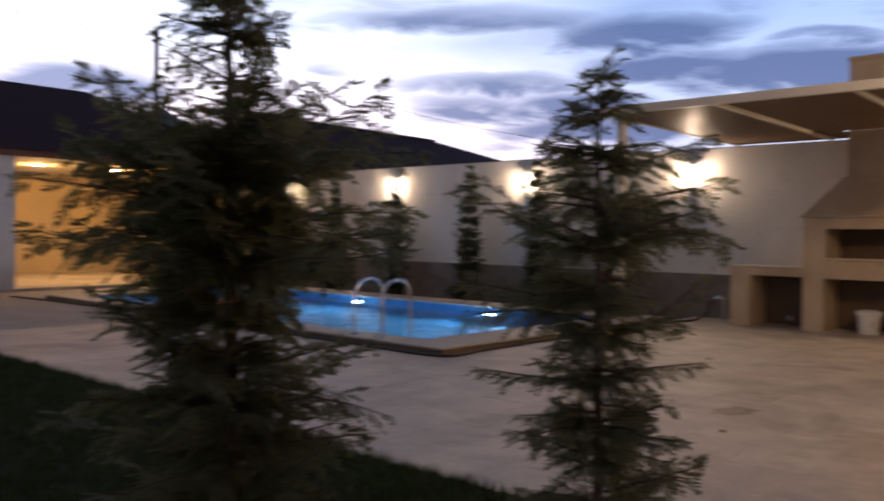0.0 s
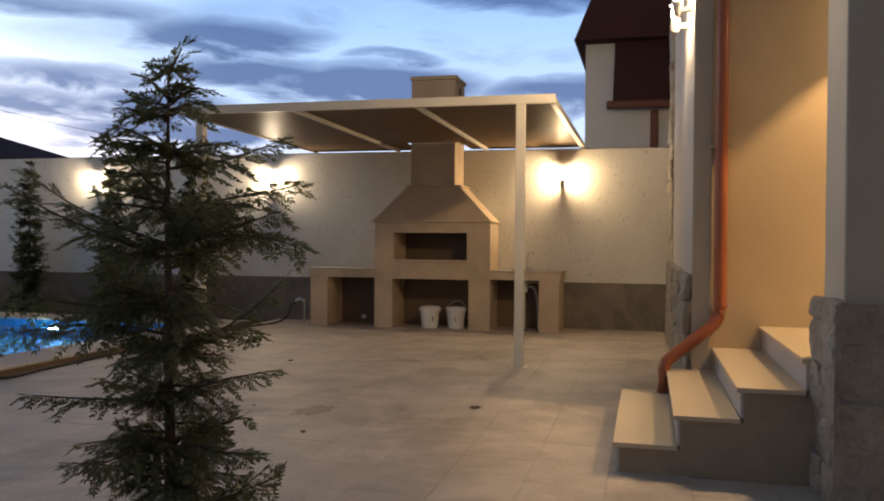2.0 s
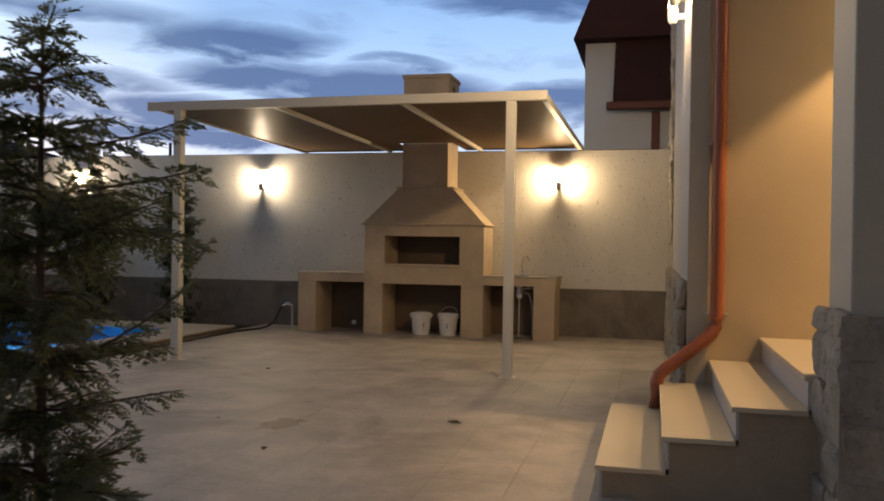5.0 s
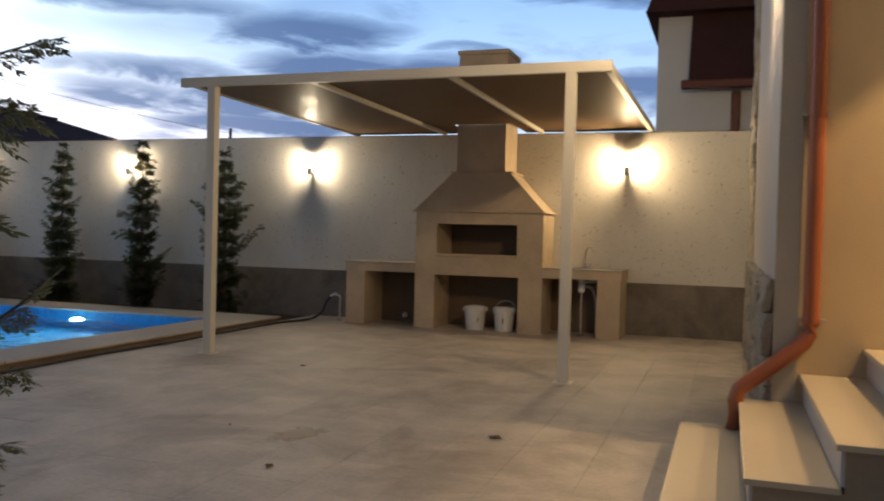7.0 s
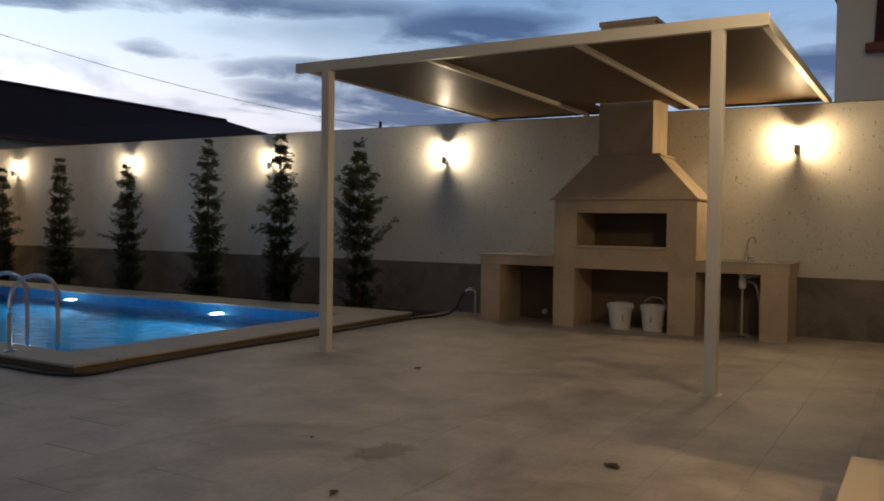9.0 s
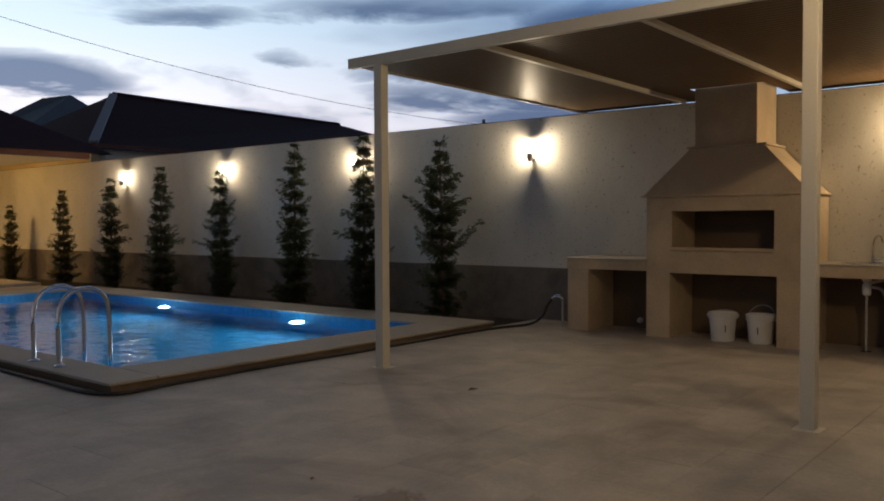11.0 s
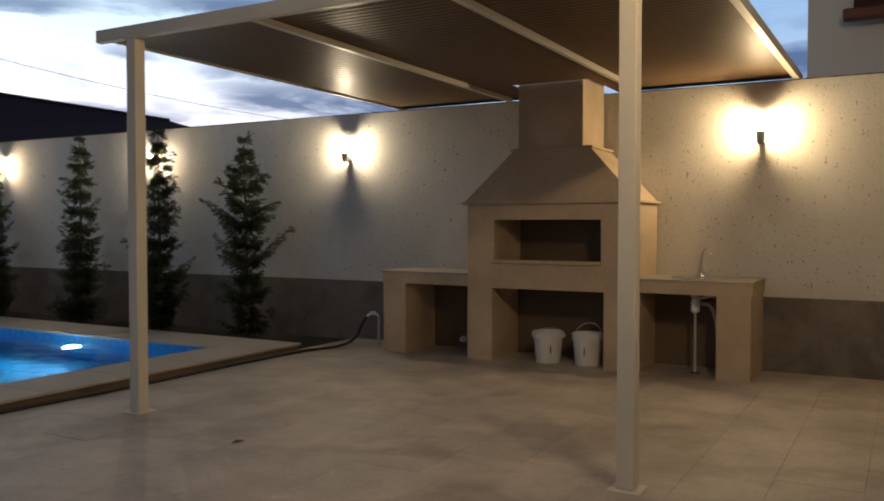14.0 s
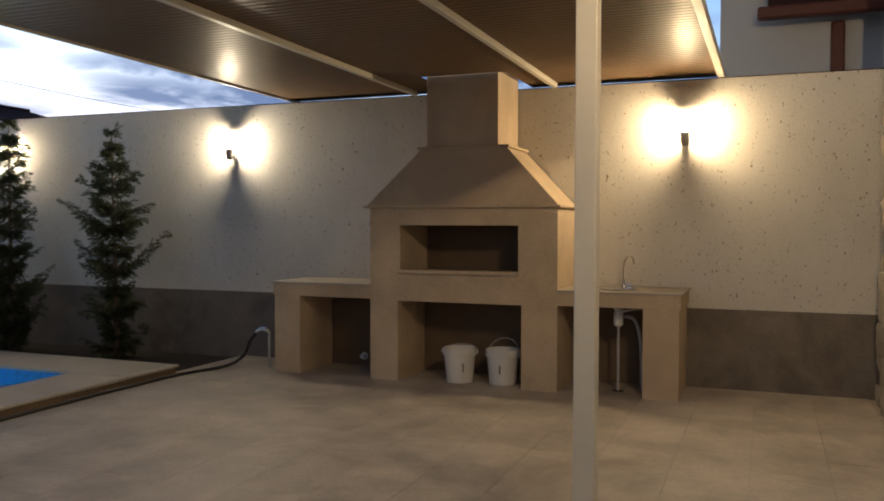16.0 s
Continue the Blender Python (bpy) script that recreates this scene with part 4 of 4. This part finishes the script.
# ---- small things ----
def make_bucket(x, y, turn, tilt):
    b = thing("bucket", "used white plastic bucket with a wire handle, under the barbecue", "bucket", group="buckets")
    prof = [(0.125, 0.0), (0.13, 0.01), (0.155, 0.30), (0.165, 0.305), (0.167, 0.335), (0.158, 0.34), (0.150, 0.33), (0.126, 0.02)]
    shell = part("shell", turned(bmesh.new(), 0, 0, prof, 28), PLASTIC, b, smooth=True)
    part("rim", turned(bmesh.new(), 0, 0, [(0.160, 0.27), (0.168, 0.272), (0.168, 0.282), (0.160, 0.284)], 28), PLASTIC, shell, smooth=True)
    pts = [(0.17 * math.cos(a), 0.17 * math.sin(a) * math.cos(tilt), 0.30 + 0.15 * math.sin(a) * math.sin(tilt)) for a in (math.pi * k / 14 for k in range(15))]
    part("handle", tube(bmesh.new(), pts, 0.005, 6), GREY_PLASTIC, b, "thin wire handle")
    part("marking", boxes((0.052, 0.062, -0.148, -0.1425, 0.12, 0.20)), HOSE, shell, "short dark printed bar")
    for s in (-1, 1):
        part("lug", boxes((s * 0.172 - 0.008, s * 0.172 + 0.008, -0.02, 0.02, 0.285, 0.32), bevel=0.003), PLASTIC, shell)
    b.matrix_basis = pose(x, y, -0.004, 0, 0, turn)


make_bucket(-3.207, 13.54, 10, 0.35)
make_bucket(-2.781, 13.59, -15, 1.2)


def make_sink():
    s = thing("sink", "round steel sink set into the barbecue counter", "sink")
    part("basin", turned(bmesh.new(), -1.72, 13.68, [(0.20, 0.9455), (0.21, 0.952), (0.20, 0.956), (0.17, 0.950), (0.12, 0.9465)], 28), STEEL, s, smooth=True)
    t = thing("tap", "curved chrome swan-neck tap behind the sink", "tap")
    x, y = -1.69, 13.95
    part("spout", tube(bmesh.new(), arc([(x, y, 0.945), (x, y, 1.12), (x + 0.03, y - 0.03, 1.22), (x + 0.09, y - 0.08, 1.24), (x + 0.12, y - 0.11, 1.17)]), 0.011, 10), CHROME, t, smooth=True)
    part("body", turned(bmesh.new(), x, y, [(0.03, 0.945), (0.03, 0.96), (0.02, 0.97), (0.02, 1.02)], 16), CHROME, t, smooth=True)
    part("lever", boxes((x + 0.02, x + 0.08, y - 0.012, y + 0.012, 0.965, 0.985), bevel=0.004), CHROME, t)
    w = thing("sink_waste", "white plastic sink trap and waste pipe under the counter", "waste pipe")
    x, y = -1.68, 13.64
    part("trap", turned(bmesh.new(), x, y, [(0.03, 0.80), (0.05, 0.79), (0.05, 0.77), (0.03, 0.74), (0.045, 0.72), (0.045, 0.62), (0.025, 0.60)], 16), PLASTIC, w, smooth=True)
    part("pipe", tube(bmesh.new(), [(x, y, 0.61), (x, y, -0.006)], 0.012, 10), GREY_PLASTIC, w, smooth=True)
    part("hose", tube(bmesh.new(), arc([(x + 0.03, y, 0.70), (x + 0.14, y + 0.05, 0.66), (x + 0.19, y + 0.1, 0.45), (x + 0.2, y + 0.12, 0.1), (x + 0.2, y + 0.12, 0.0)]), 0.018, 10), GREY_PLASTIC, w, smooth=True)
    part("hose", tube(bmesh.new(), arc([(x + 0.03, y, 0.74), (x + 0.12, y + 0.06, 0.76), (x + 0.22, y + 0.12, 0.76)]), 0.014, 8), PLASTIC, w, smooth=True)


make_sink()


def make_standpipe():
    d = thing("pipe_stub", "short white pipe end low in the counter recess", "pipe")
    part("socket", tube(bmesh.new(), [(-4.50, 14.04, 0.10), (-4.50, 13.97, 0.10)], 0.024, 14), PLASTIC, d, smooth=True)
    part("flange", tube(bmesh.new(), [(-4.50, 14.038, 0.10), (-4.50, 14.03, 0.10)], 0.04, 14), PLASTIC, d, smooth=True)
    g = thing("floor_drain", "small dark round drain under the sink", "drain")
    part("grate", turned(bmesh.new(), -1.68, 13.64, [(0.055, -0.006), (0.055, 0.003), (0.045, 0.005)], 20), HOSE, g, smooth=True)
    t = thing("garden_tap", "metal garden tap on a white standpipe beside the barbecue", "garden tap")
    x, y = -5.38, 13.52
    part("riser", tube(bmesh.new(), [(x, y, -0.006), (x, y, 0.37)], 0.016, 10), GREY_PLASTIC, t, smooth=True)
    part("tap_body", tube(bmesh.new(), arc([(x, y, 0.37), (x - 0.03, y - 0.01, 0.40), (x - 0.10, y - 0.02, 0.405), (x - 0.15, y - 0.03, 0.375)]), 0.02, 10), CHROME, t, smooth=True)
    part("lever", boxes((x - 0.11, x - 0.02, y - 0.03, y - 0.01, 0.425, 0.437), bevel=0.003), CHROME, t)
    h = thing("garden_hose", "black rubber garden hose lying along the pool edge", "hose")
    ox, oy = POOL[1] + 0.66, POOL[2] - 0.42
    pts = arc([(x - 0.15, y - 0.03, 0.365), (x - 0.21, y - 0.05, 0.28), (x - 0.27, y - 0.10, 0.12), (x - 0.40, y - 0.25, 0.025), (ox + 0.10, 12.7, 0.018), (ox + 0.07, 11.6, 0.018), (ox + 0.09, 10.3, 0.018), (ox + 0.05, 9.0, 0.018), (ox + 0.08, 8.0, 0.018), (ox + 0.02, oy - 0.06, 0.018), (-7.2, oy - 0.10, 0.018), (-9.0, oy - 0.06, 0.018), (-11.5, oy - 0.09, 0.018), (-14.0, oy - 0.05, 0.018), (-17.5, oy - 0.3, 0.018)], 10)
    part("tube", tube(bmesh.new(), pts, 0.017, 8), HOSE, h, smooth=True)


make_standpipe()


def make_litter():
    rnd = random.Random(5)
    for x, y, r in ((-2.21, 6.11, 0.038), (-1.19, 7.33, 0.05), (-3.78, 9.40, 0.042), (-3.0, 6.9, 0.02)):
        leaf = thing("dry_leaf", "small curled brown dry leaf on the paving", "leaf", group="fallen leaves")
        bm = bmesh.new()
        ring = []
        for k in range(10):
            a = 2 * math.pi * k / 10
            rr = r * (1.3 if k in (0, 5) else 0.55 + 0.15 * rnd.random())
            ring.append(bm.verts.new((rr * math.cos(a), rr * math.sin(a), 0.004 + 0.35 * abs(rr * math.sin(a)) + rnd.uniform(0, 0.004))))
        mid = bm.verts.new((0, 0, 0.004))
        for k in range(10):
            bm.faces.new((mid, ring[k], ring[(k + 1) % 10]))
        ext = bmesh.ops.extrude_face_region(bm, geom=list(bm.faces))
        for v in [g for g in ext["geom"] if isinstance(g, bmesh.types.BMVert)]:
            v.co.z += 0.0015
        part("blade", bm, DRY_LEAF, leaf)
        leaf.matrix_basis = pose(x, y, 0.0, 0, 0, rnd.uniform(0, 360))
    for x, y, rx, ry, turn in ((-2.44, 6.87, 0.22, 0.34, -10),):
        bm = bmesh.new()
        bm.faces.new([bm.verts.new((rx * math.cos(2 * math.pi * k / 24), ry * math.sin(2 * math.pi * k / 24), 0.0)) for k in range(24)])
        spot = finish(bm, "damp_stain", STAIN, pavement, "dark damp stain on the paving")
        spot.matrix_basis = pose(x, y, 0.0045, 0, 0, turn)
        spot.visible_shadow = False


make_litter()


# ---- lawn ----
def make_lawn():
    rnd = random.Random(7)
    structure("lawn_bed", boxes((-18.9, -0.9, -9.0, GRASS_Y, -0.028, -0.004)), SOIL, "dark soil under the lawn", "soil")
    verts, faces = [], []
    for k in range(60000):
        x = -0.92 - 8.5 * rnd.random() ** 1.3
        y = GRASS_Y - 0.0 - 4.2 * rnd.random() ** 1.1
        h = rnd.uniform(0.03, 0.085)
        a = rnd.uniform(0, 6.28)
        dx, dy = math.cos(a) * 0.006, math.sin(a) * 0.006
        lx, ly = rnd.uniform(-0.04, 0.04), rnd.uniform(-0.04, 0.04)
        i = len(verts)
        verts += [(x - dx, y - dy, -0.006), (x + dx, y + dy, -0.006), (x + lx, y + ly, h)]
        faces.append((i, i + 1, i + 2))
    mesh = bpy.data.meshes.new("lawn")
    mesh.from_pydata(verts, [], faces)
    mesh.materials.append(GRASS)
    tagged(new("lawn", mesh), "short dark green lawn grass beside the paving", "grass", kind="stuff")


make_lawn()


# ---- pavers, nearest ones as pieces of their own ----
def make_pavers():
    rnd = random.Random(11)
    w, l = 0.47, 1.0
    meshes = []
    for k in range(4):
        bm = boxes((0.0012, w - 0.0012, 0.0012, l - 0.0012, -0.012, 0.0), bevel=0.001)
        mesh = bpy.data.meshes.new("paver")
        bm.to_mesh(mesh)
        bm.free()
        mesh.materials.append(PAVER)
        meshes.append(mesh)
    for i in range(-12, 18):
        x = -6.13 + w * i
        start = GRASS_Y if x + w < -0.85 else 2.3
        end = 7.38 if i < 0 else WALL_Y - 0.022 if x + w < HOUSE_X - 0.05 else 5.655 if x < 1.0 else 5.17
        if HOUSE_X - 0.05 < x + w and x < 0.02:
            end = 5.655
        y = start - (i % 2) * l / 2
        while y < end - 0.05:
            a, b = max(y, start), min(y + l, end)
            if b - a > 0.05:
                ob = new("paver", rnd.choice(meshes))
                ob.parent = pavement
                ob.location = (x, a, rnd.uniform(-0.0006, 0.0006))
                ob.scale = (1, (b - a) / l, 1)
            y += l


make_pavers()
